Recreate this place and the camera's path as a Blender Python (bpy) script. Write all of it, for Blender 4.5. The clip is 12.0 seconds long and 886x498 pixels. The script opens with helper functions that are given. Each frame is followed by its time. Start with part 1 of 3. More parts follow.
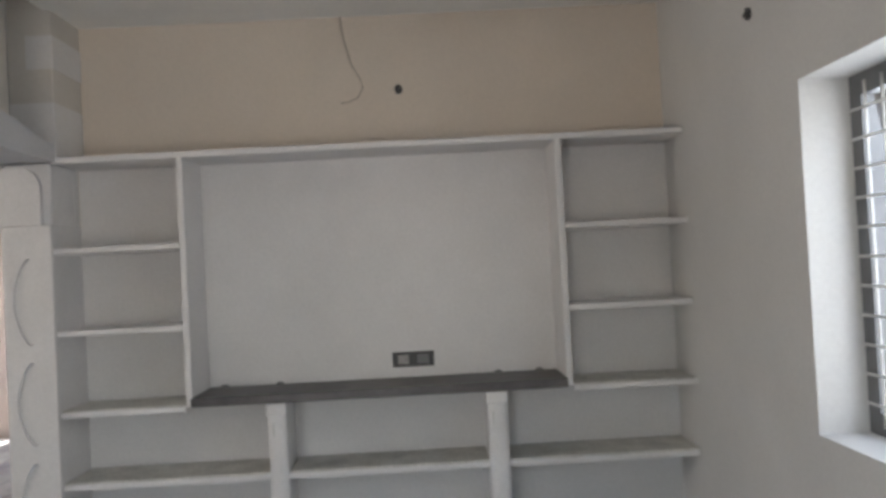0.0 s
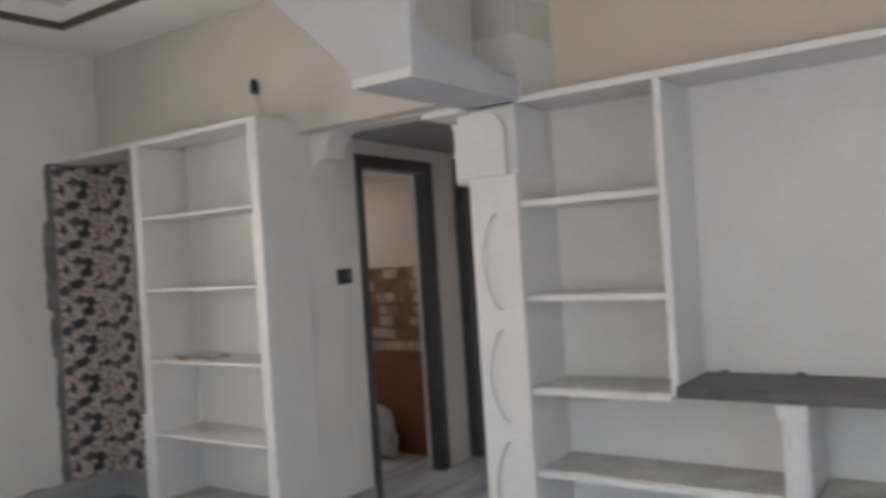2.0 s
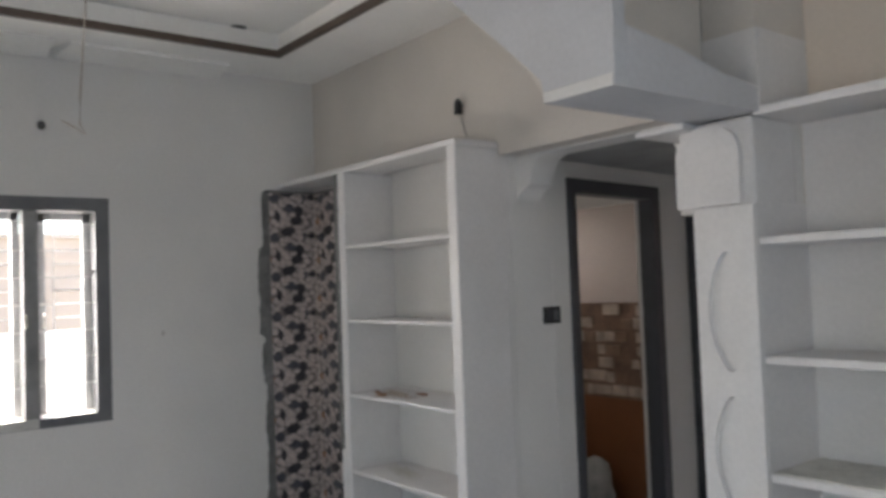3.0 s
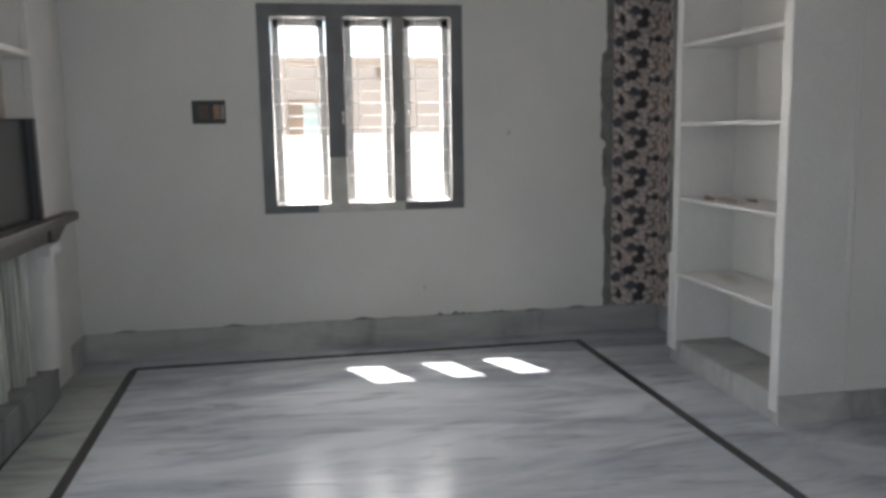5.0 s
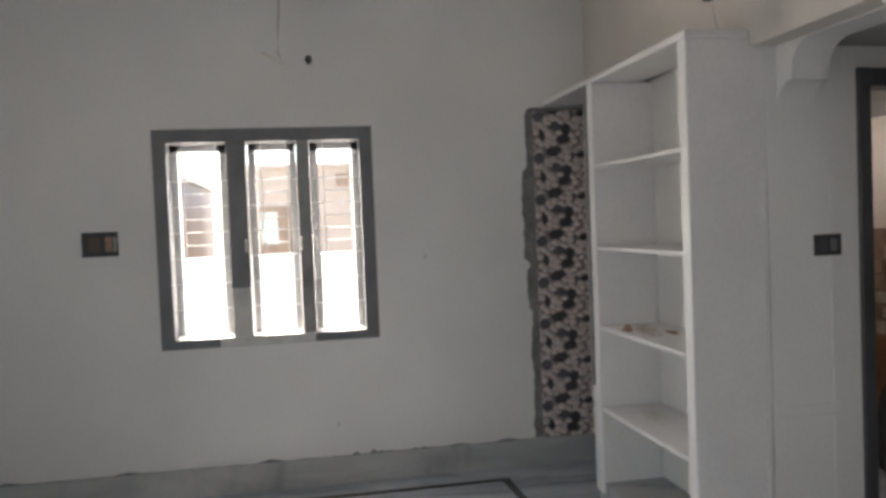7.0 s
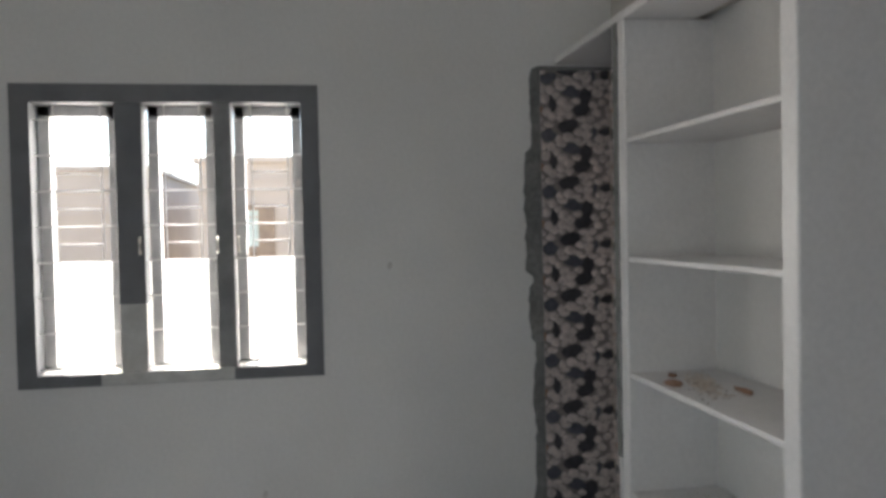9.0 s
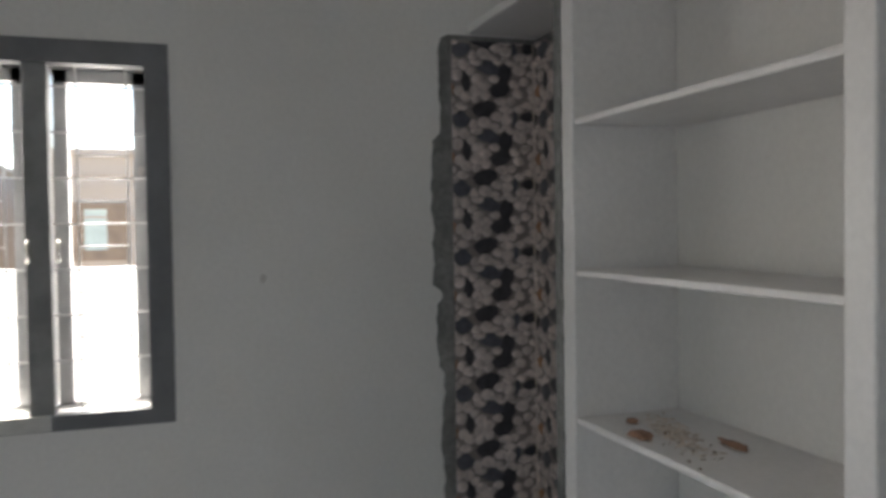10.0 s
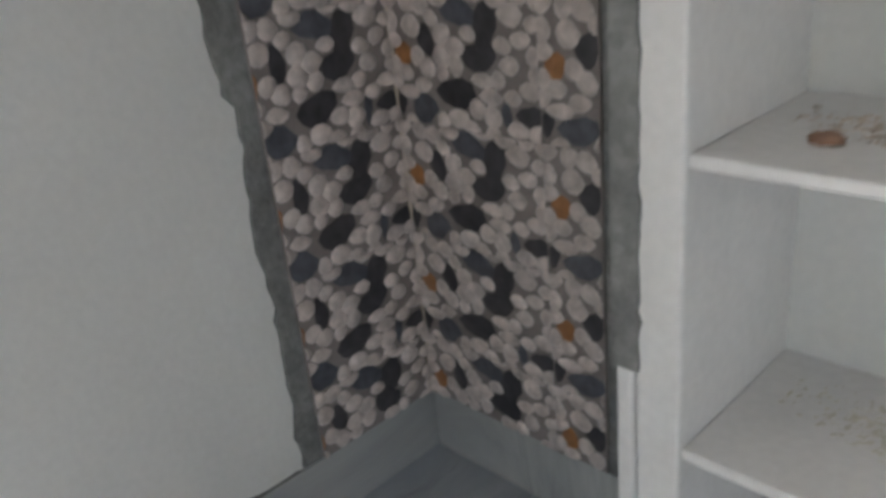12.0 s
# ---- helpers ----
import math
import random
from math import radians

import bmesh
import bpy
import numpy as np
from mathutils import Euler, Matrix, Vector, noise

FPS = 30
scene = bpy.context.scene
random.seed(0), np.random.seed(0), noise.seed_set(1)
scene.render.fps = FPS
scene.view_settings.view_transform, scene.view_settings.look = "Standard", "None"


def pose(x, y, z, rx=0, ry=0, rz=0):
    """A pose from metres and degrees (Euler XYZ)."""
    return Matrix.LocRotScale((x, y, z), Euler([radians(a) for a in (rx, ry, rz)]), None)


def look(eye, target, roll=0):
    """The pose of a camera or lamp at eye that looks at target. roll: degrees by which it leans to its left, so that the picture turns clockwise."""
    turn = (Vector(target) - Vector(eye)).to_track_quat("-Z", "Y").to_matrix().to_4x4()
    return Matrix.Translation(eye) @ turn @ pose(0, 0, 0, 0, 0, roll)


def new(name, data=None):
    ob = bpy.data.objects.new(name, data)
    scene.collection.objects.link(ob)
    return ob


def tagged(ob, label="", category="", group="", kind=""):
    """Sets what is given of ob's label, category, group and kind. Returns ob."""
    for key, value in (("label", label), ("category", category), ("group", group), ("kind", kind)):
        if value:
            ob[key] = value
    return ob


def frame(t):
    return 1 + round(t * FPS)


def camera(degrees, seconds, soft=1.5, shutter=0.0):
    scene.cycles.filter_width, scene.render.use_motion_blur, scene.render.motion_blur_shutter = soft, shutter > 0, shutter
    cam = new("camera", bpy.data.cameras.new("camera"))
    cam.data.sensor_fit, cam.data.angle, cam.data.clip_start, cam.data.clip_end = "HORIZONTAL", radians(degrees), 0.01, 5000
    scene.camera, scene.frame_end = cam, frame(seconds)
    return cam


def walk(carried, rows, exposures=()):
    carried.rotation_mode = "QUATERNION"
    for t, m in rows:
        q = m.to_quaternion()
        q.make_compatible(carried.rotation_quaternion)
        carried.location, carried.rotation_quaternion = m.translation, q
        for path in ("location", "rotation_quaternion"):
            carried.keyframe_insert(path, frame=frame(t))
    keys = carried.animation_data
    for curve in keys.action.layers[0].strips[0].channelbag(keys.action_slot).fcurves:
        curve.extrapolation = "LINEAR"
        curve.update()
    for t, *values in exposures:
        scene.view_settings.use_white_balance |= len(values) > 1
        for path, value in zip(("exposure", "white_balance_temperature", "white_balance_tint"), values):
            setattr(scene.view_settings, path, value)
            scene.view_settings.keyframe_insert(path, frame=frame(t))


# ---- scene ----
cam = camera(57.2, 12.0, soft=3.4, shutter=0.3)
EXPOSURES = [(0.0, 2.31, 7080, 14), (1.0, 2.56, 6950, 13), (2.0, 2.68, 6850, 14), (2.5, 2.64, 6750, 13), (3.5, 2.28, 6600, 12), (5.5, 2.3, 6720, 10), (6.5, 2.5, 6920, 12), (7.0, 2.42, 6920, 13), (9.5, 2.01, 6620, 10), (10.5, 1.9, 6790, 10), (11.0, 2.25, 6850, 10), (11.5, 2.58, 6730, 10), (12.0, 2.92, 6700, 10)]
PATH = [
    (0, (0.162, -0.076, 1.466), (0.2, 1.923, 1.507), -3.0),
    (0.3, (0.206, 0.067, 1.466), (0.15, 2.066, 1.506), -2.9),
    (0.5, (0.236, 0.162, 1.466), (0.049, 2.153, 1.51), -3.1),
    (0.7, (0.238, 0.258, 1.458), (-0.069, 2.235, 1.48), -3.1),
    (1, (0.242, 0.403, 1.446), (-0.275, 2.335, 1.424), -3.3),
    (1.2, (0.192, 0.509, 1.443), (-0.446, 2.404, 1.424), -3.5),
    (1.5, (0.117, 0.667, 1.439), (-0.621, 2.526, 1.421), -3.2),
    (1.8, (0.091, 0.789, 1.449), (-0.889, 2.533, 1.442), -3.3),
    (2, (0.074, 0.871, 1.455), (-1.086, 2.5, 1.46), -3.7),
    (2.2, (0.054, 0.979, 1.47), (-1.24, 2.504, 1.494), -3.5),
    (2.5, (0.023, 1.141, 1.492), (-1.361, 2.584, 1.529), -3.9),
    (2.8, (-0.067, 1.256, 1.51), (-1.596, 2.543, 1.593), -2.4),
    (3, (-0.127, 1.333, 1.522), (-1.705, 2.558, 1.609), -2.1),
    (3.1, (-0.143, 1.353, 1.514), (-1.761, 2.525, 1.603), -1.7),
    (3.3, (-0.176, 1.392, 1.499), (-1.872, 2.448, 1.592), -1.3),
    (3.5, (-0.208, 1.432, 1.484), (-1.981, 2.352, 1.581), -1.6),
    (3.7, (-0.168, 1.465, 1.466), (-2.022, 2.212, 1.523), -1.5),
    (5.5, (0.196, 1.758, 1.304), (-1.755, 2.048, 0.973), -1.1),
    (5.8, (0.228, 1.861, 1.321), (-1.726, 2.112, 0.976), -1.1),
    (6, (0.25, 1.93, 1.333), (-1.707, 2.155, 0.989), -1.5),
    (6.3, (0.194, 2.015, 1.39), (-1.771, 2.245, 1.092), -1.9),
    (6.5, (0.156, 2.071, 1.428), (-1.807, 2.366, 1.183), -2.6),
    (6.8, (-0.01, 2.135, 1.476), (-1.979, 2.473, 1.382), -2.3),
    (7, (-0.12, 2.178, 1.508), (-2.086, 2.535, 1.437), -2.3),
    (9, (-1.358, 2.592, 1.462), (-3.331, 2.915, 1.407), -1.2),
    (9.2, (-1.483, 2.622, 1.47), (-3.455, 2.951, 1.419), -0.8),
    (9.5, (-1.671, 2.666, 1.481), (-3.639, 3.022, 1.428), -1.1),
    (9.7, (-1.823, 2.655, 1.475), (-3.773, 3.099, 1.425), -0.6),
    (10, (-2.051, 2.639, 1.466), (-3.948, 3.272, 1.412), -0.8),
    (10.2, (-2.217, 2.652, 1.458), (-4.071, 3.401, 1.429), -0.8),
    (10.5, (-2.466, 2.672, 1.446), (-4.239, 3.597, 1.387), -1.6),
    (10.7, (-2.622, 2.694, 1.446), (-4.383, 3.644, 1.437), -2.7),
    (11, (-2.857, 2.728, 1.445), (-4.614, 3.683, 1.398), -2.9),
    (11.3, (-3.101, 2.74, 1.4), (-4.703, 3.924, 1.219), -3.1),
    (11.5, (-3.264, 2.748, 1.37), (-4.765, 4.017, 1.001), -2.6),
    (11.7, (-3.394, 2.795, 1.32), (-4.823, 4.054, 0.709), -3.4),
    (12, (-3.589, 2.865, 1.244), (-4.934, 4.107, 0.439), -6.1),
]
walk(cam, [(t, look(eye, target, roll)) for t, eye, target, roll in PATH], EXPOSURES)

# ---- world, sun, large lights ----
world = bpy.data.worlds.new("world")
scene.world = world
world.use_nodes = True
wn = world.node_tree
sky = wn.nodes.new("ShaderNodeTexSky")
sky.sky_type = "NISHITA"
sky.sun_disc = False
SUN_TO = Vector((-0.53, -0.25, 0.95)).normalized()     # from the room towards the sun
sky.sun_elevation = math.asin(SUN_TO.z)
sky.sun_rotation = math.atan2(SUN_TO.x, SUN_TO.y)
wn.links.new(sky.outputs[0], wn.nodes["Background"].inputs[0])
wn.nodes["Background"].inputs[1].default_value = 0.15
sun_data = bpy.data.lights.new("sun", "SUN")
sun_data.energy, sun_data.angle, sun_data.color = 5.0, radians(0.5), (1.0, 0.95, 0.87)
sun = new("sun", sun_data)
sun.matrix_world = look(SUN_TO * 30, (0, 0, 0))


def window_light(name, eye, target, w, h, watts, colour):
    d = bpy.data.lights.new(name, "AREA")
    d.shape, d.size, d.size_y, d.energy, d.color = "RECTANGLE", w, h, watts, colour
    ob = new(name, d)
    ob.matrix_world = look(eye, target)
    return ob


SKYC, GROUNDC = (0.70, 0.85, 1.0), (1.0, 0.80, 0.63)
window_light("sky_light_west", (-5.06, 2.03, 1.45), (0, 2.03, 0.4), 1.05, 1.05, 13.5, (1.0, 0.95, 0.895))
window_light("sky_light_east", (1.72, 1.65, 1.45), (-3, 1.65, 0.6), 1.75, 1.1, 5.4, SKYC)
window_light("sky_light_back", (-0.965, -2.75, 1.05), (-0.9, 3.0, 0.0), 1.5, 2.0, 4.0, SKYC)
window_light("ground_light_back", (-0.965, -2.75, 1.05), (-0.9, 1.0, 3.2), 1.5, 2.0, 0.8, GROUNDC)
window_light("sky_light_washroom", (-5.02, 4.975, 1.97), (-3.6, 5.2, 0.4), 0.25, 0.35, 2.6, (1.0, 0.95, 0.88))
window_light("sky_light_bedroom", (-5.05, 7.0, 1.45), (-2.5, 6.6, 0.5), 1.0, 1.0, 6, (0.97, 0.98, 1.0))


# ---- materials ----
def mat(name, colour, rough=0.6, metal=0.0, spots=0.06, scale=3.0, fine=0.04, fine_scale=60.0, bump=0.1, bump_scale=90.0, stretch=(1, 1, 1)):
    """Painted or plain surface with two scales of variation and a fine relief."""
    m = bpy.data.materials.new(name)
    m.use_nodes = True
    n, l = m.node_tree.nodes, m.node_tree.links
    b = n["Principled BSDF"]
    tc = n.new("ShaderNodeTexCoord")
    mp = n.new("ShaderNodeMapping")
    mp.inputs["Scale"].default_value = stretch
    geo = n.new("ShaderNodeNewGeometry")
    l.new(geo.outputs["Position"], mp.inputs[0])
    a = n.new("ShaderNodeTexNoise")
    a.inputs["Scale"].default_value, a.inputs["Detail"].default_value = scale, 6
    f = n.new("ShaderNodeTexNoise")
    f.inputs["Scale"].default_value, f.inputs["Detail"].default_value = fine_scale, 4
    l.new(mp.outputs[0], a.inputs[0])
    l.new(mp.outputs[0], f.inputs[0])
    base = colour
    for tex, amount in ((a, spots), (f, fine)):
        ramp = n.new("ShaderNodeMapRange")
        ramp.inputs[1].default_value, ramp.inputs[2].default_value = 0.3, 0.7
        ramp.inputs[3].default_value, ramp.inputs[4].default_value = 1 - amount, 1 + amount
        l.new(tex.outputs[0], ramp.inputs[0])
        mix = n.new("ShaderNodeMix")
        mix.data_type, mix.blend_type = "RGBA", "MULTIPLY"
        mix.inputs[0].default_value = 1.0
        if base is colour:
            mix.inputs[6].default_value = (*colour, 1)
        else:
            l.new(base, mix.inputs[6])
        l.new(ramp.outputs[0], mix.inputs[7])
        base = mix.outputs[2]
    l.new(base, b.inputs["Base Color"])
    b.inputs["Roughness"].default_value, b.inputs["Metallic"].default_value = rough, metal
    bn = n.new("ShaderNodeTexNoise")
    bn.inputs["Scale"].default_value, bn.inputs["Detail"].default_value = bump_scale, 5
    l.new(mp.outputs[0], bn.inputs[0])
    bu = n.new("ShaderNodeBump")
    bu.inputs["Strength"].default_value, bu.inputs["Distance"].default_value = bump, 0.01
    l.new(bn.outputs[0], bu.inputs["Height"])
    l.new(bu.outputs[0], b.inputs["Normal"])
    return m


PLASTER = mat("wall_paint", (0.69, 0.68, 0.66), 0.62, spots=0.05, scale=1.6, fine=0.03, bump=0.12, bump_scale=45)
PEACH = mat("peach_paint", (0.66, 0.58, 0.495), 0.62, spots=0.05, scale=1.6, fine=0.03, bump=0.12, bump_scale=45)
SHELF = mat("shelf_paint", (0.69, 0.675, 0.665), 0.5, spots=0.04, scale=4, bump=0.1, bump_scale=60)
# Warm cream paint, taken darker to match dim light high on the wall.
CREAM_WALL = mat("darkened_cream_wall_paint", (0.58, 0.545, 0.50), 0.62, spots=0.07, scale=1.8, fine=0.03, bump=0.12, bump_scale=45)
# White plaster with the dim, bluish light near the ceiling put into its colour.
BEAMP = mat("dimmed_beam_plaster", (0.52, 0.525, 0.54), 0.65, spots=0.06, scale=2.2, fine=0.04, bump=0.14, bump_scale=40)
CEIL = mat("ceiling_paint", (0.84, 0.83, 0.80), 0.7, spots=0.03, bump=0.05)
GREY = mat("grey_enamel", (0.14, 0.143, 0.15), 0.45, spots=0.15, scale=6, bump=0.1)
DARKDOOR = mat("dark_enamel", (0.05, 0.051, 0.058), 0.4, spots=0.2, scale=5, bump=0.1)
GRANITE = mat("black_granite", (0.035, 0.034, 0.036), 0.25, spots=0.3, scale=30, fine=0.4, fine_scale=160, bump=0.03)
SLABM = mat("dusty_black_granite", (0.085, 0.078, 0.078), 0.42, spots=0.25, scale=14, fine=0.3, fine_scale=150, bump=0.04)
CEMENT = mat("grey_cement", (0.20, 0.20, 0.195), 0.9, spots=0.25, scale=9, fine=0.2, bump=0.6, bump_scale=40)
BROWN = mat("brown_border_paint", (0.085, 0.060, 0.045), 0.5, spots=0.15, scale=8)
ROD = mat("pale_grille_paint", (0.68, 0.68, 0.66), 0.45)
FILLER = mat("wall_filler", (0.57, 0.55, 0.525), 0.8)
# Slab colour taken down to grey to carry the shade inside the arch.
LOFT = mat("shade_grey_slab", (0.27, 0.27, 0.265), 0.85, spots=0.15, scale=5)
BARE = mat("bare_plaster", (0.55, 0.545, 0.52), 0.8, spots=0.12, scale=12)
# Shutter grey lightened to stand in for the bright haze round the panes.
SHUTTER = mat("haze_lightened_shutter", (0.40, 0.40, 0.40), 0.6, spots=0.15, scale=9)
MIDGREY = mat("thin_grey_paint", (0.24, 0.24, 0.24), 0.6, spots=0.2, scale=9)
BRASS = mat("bright_metal", (0.75, 0.72, 0.65), 0.3, metal=0.8)
STAINED = mat("streaked_plaster", (0.40, 0.42, 0.39), 0.8, spots=0.45, scale=1.0, fine=0.25, fine_scale=4, stretch=(22, 22, 0.8))
SAND = mat("brick_dust", (0.56, 0.48, 0.41), 0.95, spots=0.3, scale=30, fine=0.25, fine_scale=200, bump=0.6)
BRICK = mat("broken_brick", (0.33, 0.20, 0.14), 0.9, spots=0.25, scale=40, bump=0.6)
CRUMB = mat("mortar_crumbs", (0.24, 0.19, 0.15), 0.95, spots=0.3, scale=30)
PALESAND = mat("pale_sand", (0.57, 0.54, 0.47), 0.95, spots=0.12, scale=25, bump=0.5)
SCREED = mat("dusty_screed", (0.60, 0.59, 0.55), 0.9, spots=0.15, scale=8, fine=0.12, bump=0.4)
SACKM = mat("woven_sack", (0.45, 0.45, 0.43), 0.7, spots=0.2, scale=14, bump=0.5)
CLOTH = mat("dark_cloth", (0.05, 0.045, 0.045), 0.9, spots=0.2, scale=14)
BLACKP = mat("black_plastic", (0.03, 0.03, 0.032), 0.4)
ORANGE = mat("orange_brown_tile", (0.23, 0.09, 0.038), 0.3, spots=0.2)
PINKWALL = mat("beige_wall_paint", (0.48, 0.40, 0.36), 0.6)
WHITEWASH = mat("whitewash", (0.85, 0.84, 0.81), 0.8, spots=0.05, scale=2, bump=0.3)
BEIGE = mat("facade_paint", (0.36, 0.305, 0.25), 0.8, spots=0.08, scale=1)
HOUSEWOOD = mat("weathered_brown_joinery", (0.19, 0.135, 0.09), 0.6, spots=0.2, scale=6)
HOUSEPANE = mat("greenish_window_glass", (0.36, 0.42, 0.38), 0.15, spots=0.2, scale=3)
DUST = mat("ground_earth", (0.30, 0.26, 0.21), 0.95, spots=0.2, scale=0.7, bump=0.5)


def marble(name, light, dark, rough):
    m = bpy.data.materials.new(name)
    m.use_nodes = True
    n, l = m.node_tree.nodes, m.node_tree.links
    b = n["Principled BSDF"]
    geo = n.new("ShaderNodeNewGeometry")
    mp = n.new("ShaderNodeMapping")
    mp.inputs["Scale"].default_value = (1.9, 0.5, 1)
    mp.inputs["Rotation"].default_value = (0, 0, radians(4))
    l.new(geo.outputs["Position"], mp.inputs[0])
    a = n.new("ShaderNodeTexNoise")
    a.inputs["Scale"].default_value, a.inputs["Detail"].default_value, a.inputs["Roughness"].default_value, a.inputs["Distortion"].default_value = 1.5, 9, 0.62, 0.9
    l.new(mp.outputs[0], a.inputs[0])
    r = n.new("ShaderNodeValToRGB")
    r.color_ramp.elements[0].position, r.color_ramp.elements[0].color = 0.33, (*dark, 1)
    r.color_ramp.elements[1].position, r.color_ramp.elements[1].color = 0.60, (*light, 1)
    l.new(a.outputs[0], r.inputs[0])
    # short broken veins
    mp2 = n.new("ShaderNodeMapping")
    mp2.inputs["Scale"].default_value = (6.5, 1.5, 1)
    mp2.inputs["Rotation"].default_value = (0, 0, radians(-6))
    l.new(geo.outputs["Position"], mp2.inputs[0])
    v = n.new("ShaderNodeTexNoise")
    v.inputs["Scale"].default_value, v.inputs["Detail"].default_value, v.inputs["Roughness"].default_value, v.inputs["Distortion"].default_value = 1.0, 7, 0.6, 1.4
    l.new(mp2.outputs[0], v.inputs[0])
    r2 = n.new("ShaderNodeMapRange")
    r2.inputs[1].default_value, r2.inputs[2].default_value, r2.inputs[3].default_value, r2.inputs[4].default_value = 0.30, 0.46, 0.66, 1.03
    l.new(v.outputs[0], r2.inputs[0])
    mix = n.new("ShaderNodeMix")
    mix.data_type, mix.blend_type = "RGBA", "MULTIPLY"
    mix.inputs[0].default_value = 1
    l.new(r.outputs[0], mix.inputs[6])
    l.new(r2.outputs[0], mix.inputs[7])
    l.new(mix.outputs[2], b.inputs["Base Color"])
    s = n.new("ShaderNodeTexNoise")
    s.inputs["Scale"].default_value, s.inputs["Detail"].default_value = 5, 6
    l.new(geo.outputs["Position"], s.inputs[0])
    rr = n.new("ShaderNodeMapRange")
    rr.inputs[1].default_value, rr.inputs[2].default_value, rr.inputs[3].default_value, rr.inputs[4].default_value = 0.3, 0.7, rough * 0.92, rough * 1.08
    l.new(s.outputs[0], rr.inputs[0])
    l.new(rr.outputs[0], b.inputs["Roughness"])
    b.inputs["Specular IOR Level"].default_value = 0.085
    return m


MARBLE = marble("grey_veined_marble", (0.52, 0.545, 0.58), (0.26, 0.285, 0.325), 0.24)
MARGIN = marble("grey_green_marble", (0.37, 0.385, 0.375), (0.17, 0.185, 0.182), 0.3)
DARKSKIRT = marble("dark_grey_marble", (0.20, 0.205, 0.215), (0.11, 0.115, 0.125), 0.4)
SKIRT = marble("dull_grey_marble", (0.50, 0.50, 0.49), (0.27, 0.275, 0.28), 0.4)


# ---- mesh helpers ----
def box(bm, x0, x1, y0, y1, z0, z1, bevel=0.0):
    v = [bm.verts.new((x, y, z)) for x in (x0, x1) for y in (y0, y1) for z in (z0, z1)]
    faces = [bm.faces.new([v[i] for i in q]) for q in ((0, 1, 3, 2), (4, 6, 7, 5), (0, 4, 5, 1), (2, 3, 7, 6), (0, 2, 6, 4), (1, 5, 7, 3))]
    if bevel:
        bmesh.ops.bevel(bm, geom=list({e for f in faces for e in f.edges}), offset=bevel, segments=2, affect="EDGES", profile=0.5)
    return bm


def boxes(*rows, bevel=0.0):
    bm = bmesh.new()
    for r in rows:
        box(bm, *r, bevel=bevel)
    return bm


def prism(profile, axis, a, b, bevel=0.0):
    """A closed outline of (u, v) pairs, drawn out along an axis from a to b. axis x: (y, z); y: (x, z); z: (x, y)."""
    bm = bmesh.new()
    put = {"x": lambda u, v, w: (w, u, v), "y": lambda u, v, w: (u, w, v), "z": lambda u, v, w: (u, v, w)}[axis]
    lo = [bm.verts.new(put(u, v, a)) for u, v in profile]
    hi = [bm.verts.new(put(u, v, b)) for u, v in profile]
    bm.faces.new(lo), bm.faces.new(hi[::-1])
    for i in range(len(lo)):
        j = (i + 1) % len(lo)
        bm.faces.new((lo[j], lo[i], hi[i], hi[j]))
    bmesh.ops.recalc_face_normals(bm, faces=bm.faces)
    return bm


def tube(points, r, sides=8):
    """A round bar or cable along points."""
    bm = bmesh.new()
    rings = []
    for i, p in enumerate(points):
        p = Vector(p)
        way = (Vector(points[min(i + 1, len(points) - 1)]) - Vector(points[max(i - 1, 0)])).normalized()
        q = way.to_track_quat("Z", "X")
        rings.append([bm.verts.new(p + q @ Vector((r * math.cos(2 * math.pi * k / sides), r * math.sin(2 * math.pi * k / sides), 0))) for k in range(sides)])
    for a, b in zip(rings, rings[1:]):
        for k in range(sides):
            f = bm.faces.new((a[k], a[(k + 1) % sides], b[(k + 1) % sides], b[k]))
            f.smooth = True
    bm.faces.new(rings[0][::-1]), bm.faces.new(rings[-1])
    return bm


def part(name, bm, material, parent=None, label=""):
    bmesh.ops.recalc_face_normals(bm, faces=bm.faces)
    me = bpy.data.meshes.new(name)
    bm.to_mesh(me)
    bm.free()
    me.materials.append(material)
    ob = new(name, me)
    ob.parent = parent
    if label:
        ob["label"] = label
    return ob


def structure(name, bm, material, label, category):
    return tagged(part(name, bm, material), label, category, kind="structure")


def thing(name, label, category, group="", kind="", at=(0, 0, 0)):
    e = new(name)
    e.empty_display_size = 0.05
    e.location = at
    return tagged(e, label, category, group, kind)


# ---- large structure ----
XW, XE = -4.85, 1.42            # inner faces of the window walls
YS, YN = -2.6, 4.12             # back of the hall, niche wall
ZC = 2.88                       # perimeter ceiling
T = 0.22                        # wall thickness

structure("ground", boxes((-400, 400, -400, 400, -0.45, -0.25)), DUST, "dusty pale earth around the houses", "ground")
structure("floor", boxes((XW - T, XE + T, YS - T, 8.2, -0.25, 0.0)), MARBLE, "polished grey-white veined marble floor", "floor")

structure("floor_margin", boxes((-4.56, XE - 0.02, YS + 0.01, 0.69, 0.0, 0.003)), MARGIN, "darker grey-green marble floor outside the inlay", "floor")

# west wall with its window opening
WY0, WY1, WZ0, WZ1 = 1.42, 2.64, 0.84, 2.07
holes = ((WY0, WY1, WZ0, WZ1), (4.85, 5.10, 1.80, 2.15), (6.55, 7.45, 0.84, 2.07))
rows, y = [], 0.12
for a, b, c, d in holes:
    rows += [(XW - T, XW, y, a, 0, 3.2), (XW - T, XW, a, b, 0, c), (XW - T, XW, a, b, d, 3.2)]
    y = b
structure("wall_west", boxes(*rows, (XW - T, XW, y, 8.2, 0, 3.2)), PLASTER, "off-white painted plaster wall with a grilled window", "wall")
